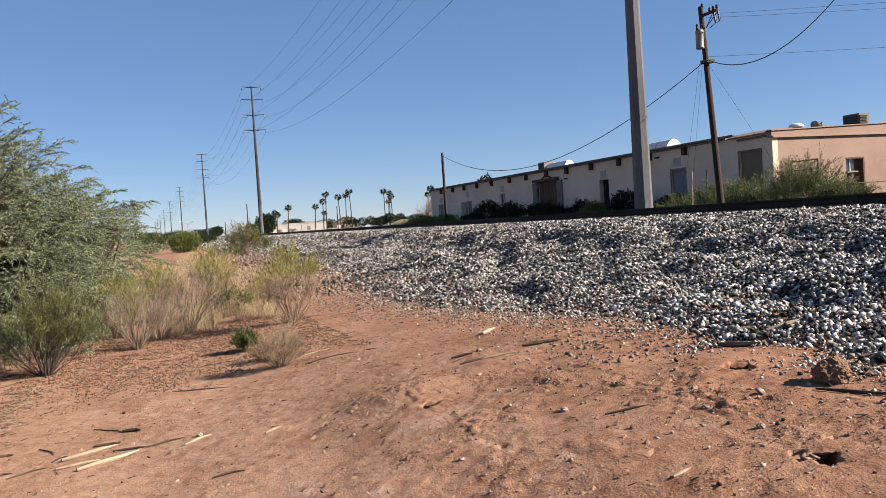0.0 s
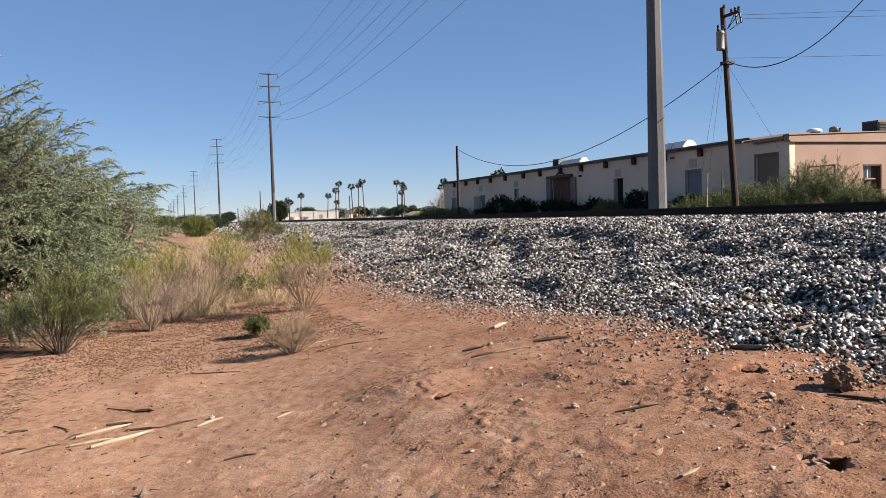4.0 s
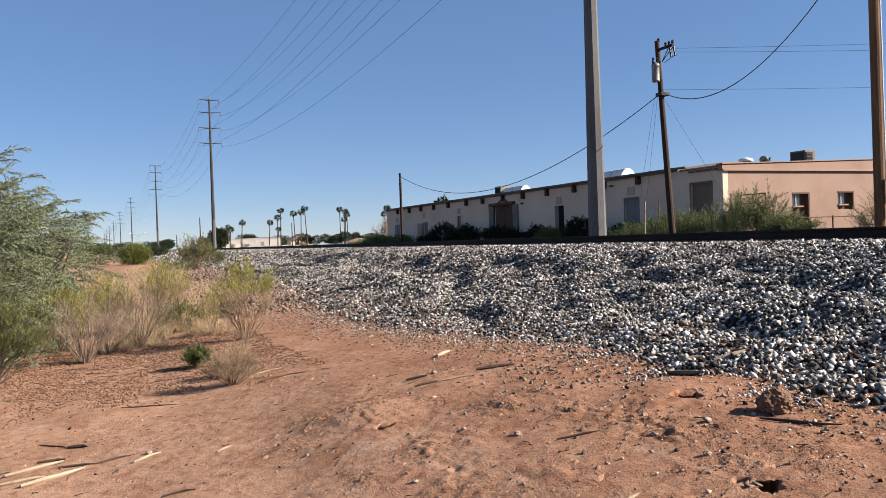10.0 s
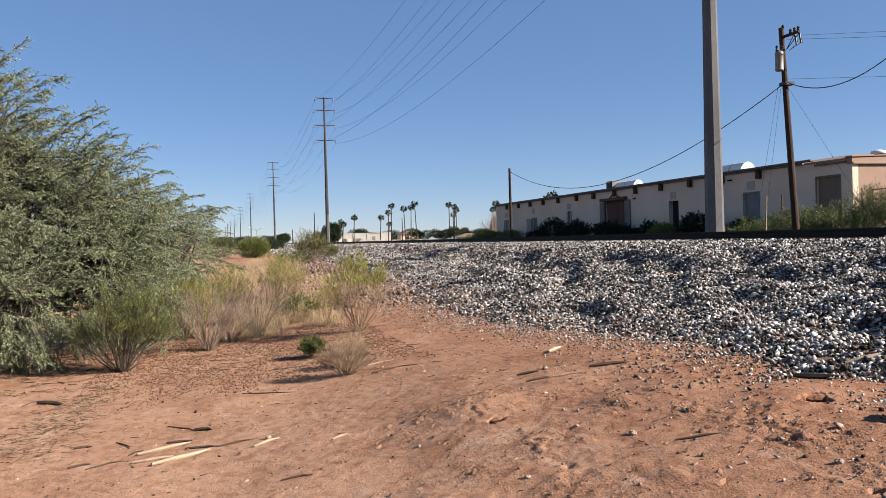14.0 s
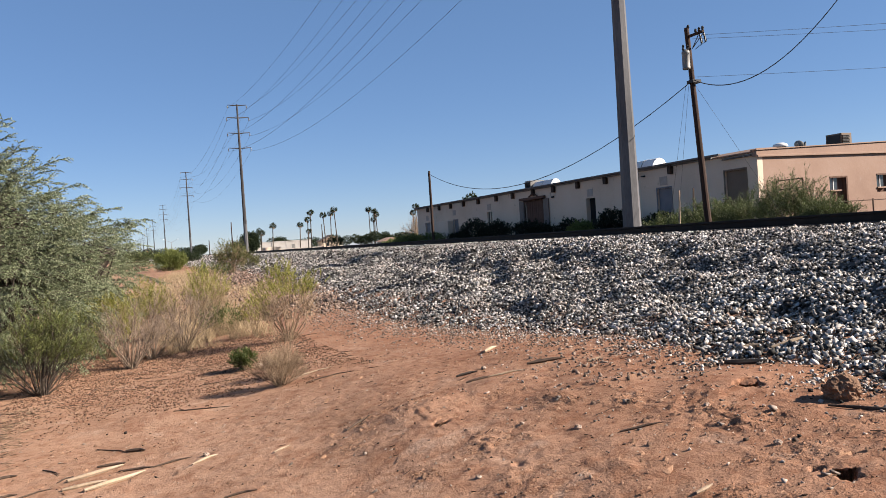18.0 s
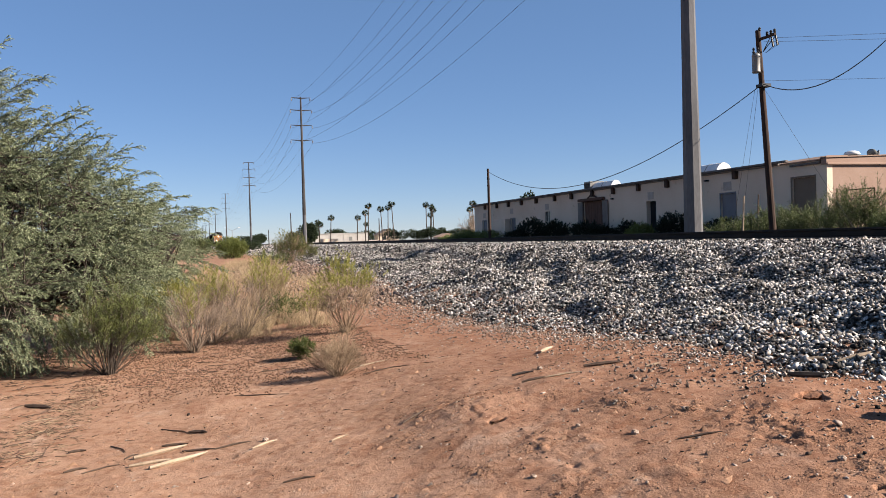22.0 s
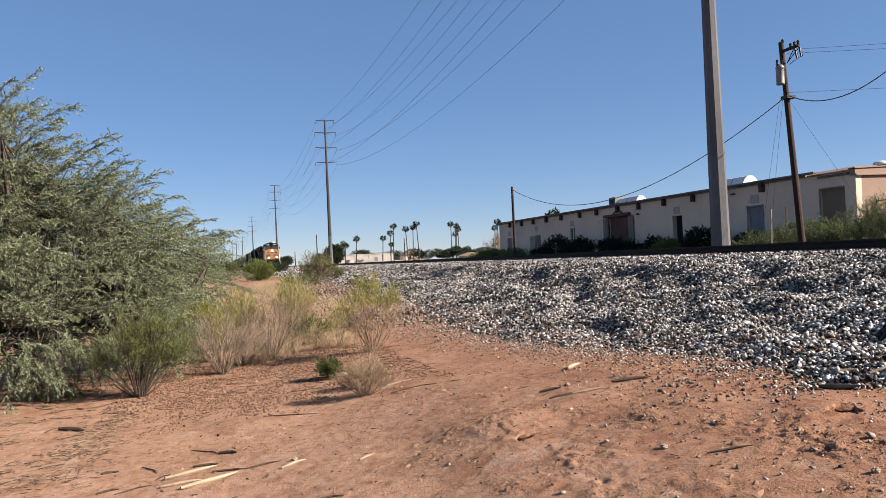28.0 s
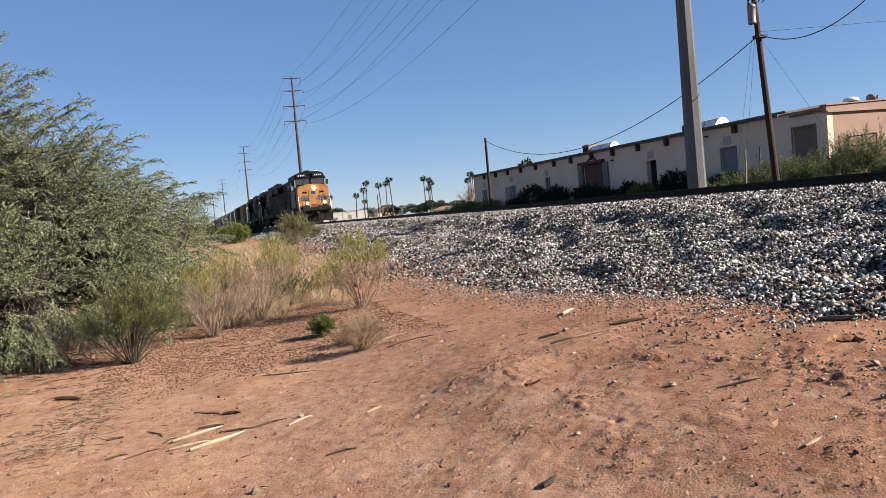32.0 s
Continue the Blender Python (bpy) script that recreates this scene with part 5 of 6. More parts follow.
# brush along the warehouse
for x, y, rx, ry, h, lab, lm, n in ((24.2, 55.0, 1.0, 1.9, 2.5, "dark oleander bush against the warehouse", L_DARK, 900), (24.2, 51.2, 0.9, 1.5, 2.1, "dark oleander bush against the warehouse", L_DARK, 700), (24.3, 46.9, 0.9, 1.9, 1.9, "dark oleander bush before the loading door", L_DARK, 700), (24.2, 44.6, 0.9, 1.3, 1.6, "dark oleander bush before the loading door", L_DARK, 500),
                              (24.2, 41.3, 0.7, 0.8, 1.75, "dark oleander bush beside the doorway", L_DARK, 380), (24.2, 36.7, 0.9, 1.4, 2.1, "dark oleander bush against the warehouse", L_DARK, 800), (24.6, 33.3, 0.9, 1.3, 1.6, "dark low bush by the grey door", L_DARK, 500), (23.8, 39.4, 0.8, 1.1, 1.5, "light green weedy bush", L_GREEN, 500), (23.4, 62.0, 1.2, 1.8, 1.6, "light green weedy bush", L_GREEN, 500), (23.0, 66.0, 1.6, 2.0, 1.7, "light green weedy bush", L_GREEN, 500), (24.0, 69.0, 1.0, 2.4, 1.5, "dark bush at the warehouse's far end", L_DARK, 600),
                              (24.5, 59.3, 0.8, 1.4, 1.5, "dark low bush against the warehouse", L_DARK, 400)):
    bush("wall_bush", lab, pose(x, y, 0.8), rx, ry, h * 0.84, R1, lm, M_BARK, n=int(n * 1.7), k=9, leaf=0.10, width=0.04, sprig=0.2, stems=24, stem_r=0.012, group="brush by the warehouse", fill=0.75)
for x, y, rx, ry, h in ((21.6, 22.0, 1.1, 1.2, 2.15), (22.2, 24.2, 1.2, 1.3, 1.75), (21.9, 26.4, 1.0, 1.3, 1.55), (21.5, 20.3, 0.8, 0.9, 1.25), (23.6, 27.8, 0.9, 1.1, 1.45), (22.4, 29.5, 1.0, 1.5, 1.2)):
    bush("tamarisk", "feathery green tamarisk brush beside the track", pose(x, y, 0.8), rx, ry, h, R1, L_TAMARISK, M_BARK, n=1700, k=14, leaf=0.09, width=0.013, sprig=0.4, stems=46, stem_r=0.01, up=1.2, group="tamarisk clump", fill=0.08)
for x, y, rx, ry, h in ((19.5, 14.6, 1.0, 1.3, 1.75), (18.2, 11.6, 1.0, 1.2, 1.6)):
    bush("twiggy_bush", "half-bare dark twiggy bush beside the pole", pose(x, y, 0.8), rx, ry, h, R1, L_DEEP, M_BARK, n=420, k=10, leaf=0.06, width=0.014, sprig=0.3, stems=90, stem_r=0.01, up=1.2, fill=0.3)

# ---- distance ----


def palm(x, y, h, rng):
    p = thing("palm_tree", "tall slim fan palm with a small dark crown", "palm", pose(x, y, 0.8), "distant palms")
    lean = rng.uniform(-0.6, 0.6)
    part("trunk", rod((0, 0, 0), (lean, 0, h - 1.2), 0.17, 0.12, 8), M_BARK, p)
    n = 50
    d = unit(rng.normal(size=(n, 3)))
    d[:, 2] = np.abs(d[:, 2]) * 1.1 - 0.4
    d = unit(d)
    top = np.tile([[lean, 0, h - 1.1]], (n, 1))
    v1, f1 = leaves(top + d * 0.15, d, 0.8, 0.1, rng)
    allv, allf = [v1], [f1]
    off = len(v1)
    for _ in range(7):
        c = top + d * 0.55
        dd = d + rng.normal(size=(n, 3)) * 0.4 - np.array([0, 0, 0.1])
        v, f = leaves(c, dd, 0.72, 0.085, rng)
        allv.append(v)
        allf.append(f + off)
        off += len(v)
    bulk("crown", np.concatenate(allv), np.concatenate(allf), L_PALM, p)
    sk = unit(rng.normal(size=(60, 3)) * np.array([1, 1, 0.3]) + np.array([0, 0, -1.0]))
    v, f = leaves(np.tile([[lean, 0, h - 1.3]], (60, 1)), sk, 0.9, 0.09, rng)
    bulk("dead_fronds", v, f, M_TWIG, p)
    return p


R2 = np.random.default_rng(5)
for x, y, h in ((37.4, 240, 7.0), (38.6, 246, 7.8), (40.8, 240, 8.9), (36.6, 250, 6.0), (51.4, 240, 10.2), (52.3, 240, 12.3), (50.9, 250, 9.0), (56.8, 240, 11.3), (58.9, 242, 11.8), (60.4, 240, 12.8), (70.8, 240, 12.3), (72.2, 240, 11.6), (73.8, 242, 10.8), (75.0, 250, 9.6), (64.5, 300, 8.0), (86.3, 240, 12.6), (88.2, 244, 12.0), (85.2, 240, 10.6), (89.0, 236, 11.0)):
    palm(x, y, h, R2)


def far_tree(x, y, rx, h, rng, lab="round dark green tree in the distance", n=1500):
    t = thing("distant_tree", lab, "tree", pose(x, y, 0.7), "distant trees")
    part("trunk", rod((0, 0, 0), (0, 0, h * 0.5), 0.2, 0.12, 6), M_BARK, t)
    nl = 5
    c = np.stack([rng.uniform(-0.55, 0.55, nl) * rx, rng.uniform(-0.4, 0.4, nl) * rx, h * rng.uniform(0.42, 0.72, nl)], 1)
    j = rng.integers(0, nl, n)
    p, q = shell(n, rng, 0.55)
    o = c[j] + p * np.array([rx * 0.5, rx * 0.5, h * 0.27])
    v, f, _ = sprays(o, q + rng.normal(size=(n, 3)) * 0.3, 0.07 * h, 7, 0.05 * h, 0.025 * h, rng)
    v[:, 2] = np.maximum(v[:, 2], 0.02)
    bulk("crown", v, f, L_FAR, t)
    return t


for x, y, rx, h in ((33.2, 235, 3.0, 7.6), (35.4, 242, 3.2, 5.6), (31.0, 250, 2.5, 4.2), (50.0, 290, 5, 5.6), (55.0, 300, 5, 4.6), (67.0, 238, 3.6, 4.2), (70.0, 236, 3.6, 4.6), (63.5, 250, 4, 4.6), (76.0, 236, 3.0, 4.4), (79.0, 232, 4.6, 3.8), (83.0, 230, 5.0, 4.2), (88.0, 226, 6.0, 4.6), (95, 220, 6, 5.0), (24.0, 300, 4, 5.0), (20.5, 310, 4, 4.6), (27.0, 330, 5, 4.6), (13.0, 420, 6, 5.5), (8.0, 420, 6, 5.0), (2.0, 400, 7, 5.0), (-6, 380, 8, 6.0), (-16, 360, 8, 6.0), (58.0, 330, 8, 5.5), (66, 330, 8, 5.2), (74, 330, 8, 5.5)):
    far_tree(x, y, rx, h, R2)
far_tree(60.5, 140, 3.4, 8.9, R2, "dark tree behind the warehouse roof")
bush("bare_tree", "bare grey leafless tree beyond the warehouse", pose(46.0, 128, 0.7), 2.6, 2.2, 5.2, R2, None, M_GREYTWIG, n=0, stems=40, stem_r=0.05, category="tree")
for x, y, rx, ry, h in ((25.0, 73, 1.2, 1.6, 1.2), (27.4, 78, 1.6, 2.0, 1.7), (29.6, 80, 1.6, 2.0, 1.9), (31.5, 86, 2.0, 2.4, 1.9), (23.6, 71, 1.0, 1.4, 1.1), (26.0, 79, 1.2, 1.6, 1.3), (34.0, 96, 2.2, 2.6, 2.2), (27.5, 84, 1.6, 2.0, 1.3), (35.5, 106, 2.4, 2.8, 2.0)):
    bush("verge_bush", "green weedy brush beyond the track", pose(x, y, 0.8), rx, ry, h * 0.68, R2, L_FAR if h > 2 else L_DEEP, M_BARK, n=700, k=8, leaf=0.14, width=0.05, sprig=0.35, stems=20, stem_r=0.015, group="verge brush", fill=0.6)

ww = thing("white_block_building", "long low white block building far along the line", "building", pose(47.6, 262, 0.7))
part("wall", box(-9.5, 9.5, 0, 6, 0, 3.4), M_WHITEWASH, ww)
part("coping", box(-9.6, 9.6, -0.1, 6.1, 3.402, 3.6), M_WHITEWASH, ww)
for k in range(4):
    part("pilaster", box(-8 + 4.6 * k, -7.7 + 4.6 * k, -0.12, -0.003, 0, 3.4), M_WHITEWASH, ww)
part("door", box(3.0, 4.1, -0.06, -0.003, 0.1, 2.4), M_GREYMETAL, ww)
yw = thing("yard_wall", "low tan block yard wall before the white building", "wall", pose(46.0, 248, 0.6))
part("panel", box(-7, -1.5, 0, 0.2, 0, 1.9), M_STUCCO, yw)
part("panel", box(-1.4, 12, 0, 0.2, 0, 1.2), M_PATCH, yw)
hs = thing("distant_house", "tan house with a low pitched roof among palms", "house", pose(64.0, 262, 0.7))
part("wall", box(-3.5, 3.5, 0, 6, 0, 2.7), M_STUCCO, hs)
part("roof", prism([(-4.1, 2.7), (4.1, 2.7), (0.0, 4.7)], -0.5, 6.5), M_DOORTAN, hs)
part("window", box(-2.2, -1.0, -0.04, -0.003, 1.0, 2.1), M_GLASS, hs)
hs2 = thing("distant_house", "low house with a terracotta tile roof", "house", pose(73.0, 226, 0.7))
part("wall", box(-3.0, 3.0, 0, 5, 0, 1.3), M_STUCCO, hs2)
part("roof", prism([(-3.5, 1.3), (3.5, 1.3), (0.0, 2.4)], -0.5, 5.5), M_PINK, hs2)
for x, y, h in ((27.4, 225, 9.8), (25.6, 270, 6.0), (55.3, 238, 8.2)):
    dp = thing("distant_utility_pole", "plain wooden pole in the distance", "utility pole", pose(x, y, 0.8))
    part("shaft", rod((0, 0, 0), (0, 0, h - 0.8), 0.17, 0.12, 8), M_POLEWOOD, dp)
    part("cap", rod((0, 0, h - 0.8), (0, 0, h - 0.7), 0.13, 0.1, 8), M_POLEWOOD, dp)
sl = thing("street_lamp", "grey street lamp with two arms in the distance", "street lamp", pose(15.6, 300, 0.7))
part("pole", rod((0, 0, 0), (0, 0, 6.0), 0.1, 0.07, 8), M_GREYMETAL, sl)
for s in (-1, 1):
    part("arm", rod((0, 0, 5.9), (s * 2.2, 0, 7.0), 0.06, 0.05, 6), M_GREYMETAL, sl)
    part("lantern", box(s * 2.4 - 0.4, s * 2.4 + 0.4, -0.15, 0.15, 6.95, 7.1, 0.02), M_WHITE, sl)

# ---- litter on the sand ----
R3 = np.random.default_rng(33)
n = 8000
x, y = R3.uniform(-4, 5.2, n), 1.8 + 14 * R3.uniform(0, 1, n) ** 1.4
ok = x < toe(y) + 0.2
x, y = x[ok], y[ok]
sz = 0.011 * R3.lognormal(0, 0.55, len(x))
v, f = grit(np.stack([x, y, ground_z(x, y)], 1), sz, R3)
tagged(bulk("pebbles", v, f, M_PEBBLE), "small pale and brown pebbles strewn over the sand", "pebbles", kind="stuff")
n = 42000
x, y = R3.uniform(-3.5, 4.8, n), 1.8 + 9 * R3.uniform(0, 1, n) ** 1.3
ok = (x < toe(y)) & (wave(x, y, 1.5, 9) > -0.2)
x, y = x[ok], y[ok]
sz = 0.0095 * R3.lognormal(0, 0.6, len(x))
v, f = grit(np.stack([x, y, ground_z(x, y)], 1), sz, R3)
tagged(bulk("dirt_crumbs", v, f, M_CLOD), "crumbs and clods of reddish dirt", "dirt", kind="stuff")
n = 1800
x, y = R3.uniform(-3.0, 4.9, n), 2.0 + 9 * R3.uniform(0, 1, n) ** 1.3
ok = (x < toe(y) + 0.3) & (R3.uniform(size=n) < np.clip((x + 3.5) / 7, 0.15, 1))
x, y = x[ok], y[ok]
v, f = rocks(np.stack([x, y, ground_z(x, y) + 0.003], 1), 0.010 * R3.lognormal(0, 0.45, len(x)), R3)
tagged(bulk("dark_gravel", v, f, M_DARKWOOD), "small dark flecks of gravel and bark on the sand", "gravel", kind="stuff")
n = 26000
x, y = R3.uniform(-1.6, 3.0, n), R3.uniform(9.0, 15.0, n)
ok = (wave(x, y, 2.0, 4) > -0.7 + 0.5 * R3.normal(size=n)) & (x < 2.6) & (y > 9.9 + 0.6 * wave(x, y, 1.1, 44) + 0.5 * R3.normal(size=n))
x, y = x[ok], y[ok]
sz = 0.0145 * np.clip(R3.lognormal(0, 0.5, len(x)), 0.3, 2.2)
v, f = rocks(np.stack([x, y, ground_z(x, y) + 0.004], 1), sz, R3, flat=0.6)
tagged(bulk("leaf_litter", v, f, M_LITTER), "reddish crusted clods and litter under the shrubs", "litter", kind="stuff")


v, f = [], []
for cx, cy, r in PATCHES:
    k = 420
    x, y = cx + R3.normal(0, r * 0.75, k), cy + R3.normal(0, r * 0.8, k)
    a, b = grit(np.stack([x, y, ground_z(x, y)], 1), 0.0095 * np.clip(R3.lognormal(0, 0.5, k), 0.3, 1.9), R3)
    f.append(b + 4 * 420 * len(f))
    v.append(a)
tagged(bulk("dug_earth", np.concatenate(v), np.concatenate(f), M_DUG), "rough patches of dug-up reddish earth", "dirt", kind="stuff")


def twig_litter(name, label, x0, x1, y0, y1, n, ln, m, rng, r=0.004, patchy=None):
    x, y = rng.uniform(x0, x1, n), rng.uniform(y0, y1, n)
    if patchy is not None:
        ok = wave(x, y, 1.3, 41) + 0.6 * wave(x, y, 0.5, 42) > patchy + 0.8 * rng.normal(size=n) * 0.5
        x, y, n = x[ok], y[ok], int(ok.sum())
    a = rng.uniform(-1.6, 1.6, n)
    l = ln * rng.lognormal(0, 0.5, n)
    x2, y2 = x + l * np.cos(a), y + l * np.sin(a)
    v, f = bars(np.stack([x, y, ground_z(x, y) + 0.006], 1), np.stack([x2, y2, ground_z(x2, y2) + 0.006 + 0.01 * rng.uniform(0, 1, n)], 1), np.full(n, r), np.full(n, r * 0.5), 4)
    return tagged(bulk(name, v, f, m), label, "twigs", kind="stuff")


twig_litter("twig_litter", "brown twigs and straw matted on the sand", -3.9, -1.2, 7.0, 11.0, 3400, 0.07, M_TWIG, R3, 0.0028, 0.25)
twig_litter("twig_litter", "dark twigs matted on the sand", -3.9, -1.3, 7.2, 10.8, 1500, 0.08, M_DARKWOOD, R3, 0.0028, 0.25)
twig_litter("twig_litter", "fine dark twigs scattered over the sand", -2.5, 4.3, 2.5, 9.5, 200, 0.05, M_DARKWOOD, R3, 0.003)
twig_litter("twig_litter", "dark fallen twigs under the shrubs", -2.6, 2.6, 10.5, 15, 500, 0.14, M_DARKWOOD, R3)


def stick(label, x, y, ln, ang, r, m, bend=0.0, flat=1.0, name="stick"):
    """A split stick lying on the ground, slightly bent and ragged at its ends."""
    s = thing(name, label, "stick", at(x, y, 0.0, ang), "fallen sticks")
    pts = [(-ln / 2, 0), (-ln / 6, bend * 0.6), (ln / 6, bend), (ln / 2, bend * 0.2)]
    ca, sa = math.cos(radians(ang)), math.sin(radians(ang))
    z0 = float(ground_z(x, y))
    P = [Vector((a, b, float(ground_z(x + a * ca - b * sa, y + a * sa + b * ca)) - z0 + r * 0.8)) for a, b in pts]
    bm = bmesh.new()
    for a, b, ra, rb in zip(P, P[1:], (0.6, 1.0, 0.9), (1.0, 0.9, 0.35)):
        rod(a, b, r * ra, r * rb, 6, bm)
    for v_ in bm.verts:
        v_.co.z = v_.co.z * flat + 0.002
    part("wood", bm, m, s)
    return s


for x, y, ln, a, r, m, bend in ((-0.46, 7.14, 0.47, 29, 0.020, M_SPLINTER, 0.01), (-0.53, 6.82, 0.32, 11, 0.016, M_SPLINTER, 0.01), (-0.31, 6.78, 0.51, 31, 0.020, M_SPLINTER, 0.01), (-0.35, 7.36, 0.22, -10, 0.014, M_DARKWOOD, 0.03), (-0.16, 7.04, 0.28, -18, 0.012, M_DARKWOOD, 0.03), (0.12, 7.02, 0.31, 6, 0.010, M_DARKWOOD, 0.03), (-1.08, 6.89, 0.17, 17, 0.012, M_DARKWOOD, 0.03), (-0.89, 6.85, 0.29, 22, 0.008, M_DARKWOOD, 0.03), (-0.68, 7.12, 0.16, 45, 0.008, M_DARKWOOD, 0.03), (-0.82, 7.46, 0.33, -65, 0.004, M_DARKWOOD, 0.03), (-0.35, 7.89, 0.44, -53, 0.006, M_DARKWOOD, 0.03), (-0.16, 7.71, 0.19, -35, 0.020, M_DARKWOOD, 0.03), (0.36, 6.81, 0.23, 23, 0.012, M_SPLINTER, 0.01), (-1.14, 7.51, 0.14, 8, 0.016, M_DARKWOOD, 0.03), (0.92, 6.47, 0.15, 20, 0.010, M_SPLINTER, 0.01), (0.48, 5.61, 0.22, -16, 0.010, M_DARKWOOD, 0.03), (-1.67, 9.09, 0.32, 16, 0.006, M_SPLINTER, 0.01), (-1.81, 9.82, 0.36, -36, 0.030, M_DARKWOOD, 0.03), (-2.02, 9.97, 0.30, 64, 0.008, M_DARKWOOD, 0.03), (0.52, 8.96, 0.60, -19, 0.004, M_DARKWOOD, 0.03), (0.87, 10.68, 0.48, -17, 0.005, M_DARKWOOD, 0.03), (-1.69, 8.04, 0.23, 20, 0.006, M_DARKWOOD, 0.03),
                                (3.41, 6.66, 0.36, -18, 0.022, M_DARKWOOD, 0.02), (2.95, 6.55, 0.34, -14, 0.009, M_SPLINTER, 0.02), (2.7, 6.6, 0.25, -4, 0.014, M_DARKWOOD, 0.0), (2.75, 7.0, 0.2, -20, 0.016, M_TIE, 0.02), (3.7, 6.3, 0.16, 10, 0.010, M_SPLINTER, 0.0),
                                (2.72, 4.22, 0.27, -20, 0.009, M_DARKWOOD, 0.01), (4.16, 4.91, 0.3, -46, 0.03, M_TIE, 0.01), (3.72, 3.44, 0.46, -66, 0.013, M_DARKWOOD, 0.0), (1.9, 9.75, 0.5, 14, 0.009, M_SPLINTER, 0.04), (1.95, 9.1, 0.55, -10, 0.008, M_DARKWOOD, 0.1), (1.55, 6.45, 0.3, 30, 0.011, M_DARKWOOD, 0.01), (3.6, 8.3, 0.45, 48, 0.022, M_SPLINTER, 0.02), (4.5, 5.3, 0.26, -32, 0.02, M_SPLINTER, 0.02), (4.72, 5.05, 0.28, -18, 0.022, M_SPLINTER, 0.0),
                                (0.38, 4.62, 0.30, -18, 0.008, M_DARKWOOD, 0.01), (0.42, 4.42, 0.26, 68, 0.010, M_DARKWOOD, 0.0), (1.3, 3.95, 0.12, 30, 0.02, M_TIE, 0.0), (2.35, 3.2, 0.12, 12, 0.010, M_SPLINTER, 0.0), (6.9, 17.5, 0.9, 50, 0.05, M_TIE, 0.02), (-1.9, 5.3, 0.35, -12, 0.012, M_DARKWOOD, 0.04)):
    stick("pale split splinter of wood on the sand" if m == M_SPLINTER else "dark weathered stick lying on the sand", x, y, ln, a, r if m == M_SPLINTER else max(r * 0.85, 0.0065), m, bend)


def clod(label, x, y, r, m, name="dirt_clod", lump=0.25, flat=0.7):
    bm = bmesh.new()
    bmesh.ops.create_icosphere(bm, subdivisions=5 if r > 0.08 else 3, radius=r)
    for v_ in bm.verts:
        p = v_.co.normalized()
        v_.co *= 1 + 0.04 * noise.noise(p * 13) + 0.02 * noise.noise(p * 29) + lump * noise.noise(p * 2.2 + Vector((x, y, 0))) + lump * 0.5 * noise.noise(p * 6 + Vector((y, x, 0)))
        v_.co.z *= flat
    ob = part(name, bm, m)
    ob.matrix_basis = at(x, y, r * flat * 0.55)
    return tagged(ob, label, "stone" if "stone" in label else "dirt clod")


clod("rough reddish lump of hard dirt", 3.84, 3.74, 0.105, M_CLOD, lump=0.24, flat=0.85)
for x, y, r in ((2.49, 4.58, 0.028), (1.7, 4.4, 0.02), (2.95, 7.05, 0.028), (0.38, 6.97, 0.03), (1.48, 11.35, 0.06), (1.62, 11.25, 0.05), (2.3, 5.0, 0.018), (1.35, 5.6, 0.018), (3.2, 4.2, 0.02), (3.0, 3.4, 0.025)):
    clod("small pale stone lying on the sand", x, y, r * 0.85, M_PEBBLE, "stone", 0.35, 0.75)


def roof_of_earth(x, y, r):
    """A crust of dirt that overhangs the back of a burrow, added to shade the hole."""
    bm = bmesh.new()
    bmesh.ops.create_icosphere(bm, subdivisions=3, radius=r)
    for v_ in bm.verts:
        p = v_.co.normalized()
        v_.co *= 1 + 0.25 * noise.noise(p * 2.5 + Vector((x * 5, y * 5, 0)))
        v_.co.z *= 0.16
    ob = part("burrow_crust", bm, M_DIRT)
    lift = sum(float(ground_z(x + d, y - d)) for d in (-0.2, 0.2)) / 2
    ob.matrix_basis = pose(x, y, lift - 0.008, 0, -9, 0)
    return tagged(ob, "added crust of reddish dirt that shades a burrow hole", "dirt crust")


for x, y, r in ((3.0, 3.0, 0.09), (3.745, 4.43, 0.075), (1.965, 5.69, 0.055)):
    roof_of_earth(x, y, r)

# ---- train ----
M_YELLOW = surf("yellow_engine_paint", [(0.24, 0.105, 0.042), (0.35, 0.165, 0.065), (0.42, 0.22, 0.10)], scale=1.6, fine=9, rough=0.6, bump=0.05, wear=((0.22, 0.11, 0.045), 0.6), spec=0.1)
# engine grey with the shade of the train's side darkened into it
M_SHADEGREY = surf("shade_darkened_grey", [(0.008, 0.008, 0.008), (0.018, 0.018, 0.018), (0.045, 0.044, 0.042)], scale=0.8, fine=12, rough=0.6, bump=0.05, spec=0.06)
M_UNDER = surf("grimy_underframe", [(0.00888, 0.00814, 0.0074), (0.0222, 0.02, 0.0178), (0.0407, 0.037, 0.0333)], scale=2, fine=14, rough=0.85, spec=0.06)
M_TANCAR = surf("tan_freight_paint", [(0.20, 0.165, 0.115), (0.28, 0.235, 0.17), (0.34, 0.295, 0.22)], scale=0.6, fine=8, rough=0.75, stretch=(1, 1, 0.3), spec=0.06)
M_GREYCAR = surf("grey_freight_paint", [(0.12, 0.12, 0.12), (0.19, 0.19, 0.185), (0.26, 0.26, 0.25)], scale=0.6, fine=8, rough=0.7, stretch=(1, 1, 0.3), spec=0.06)
M_DARKCAR = surf("brown_freight_paint", [(0.0444, 0.0296, 0.0222), (0.074, 0.0481, 0.037), (0.104, 0.074, 0.0592)], scale=0.6, fine=8, rough=0.8, stretch=(1, 1, 0.3), spec=0.06)
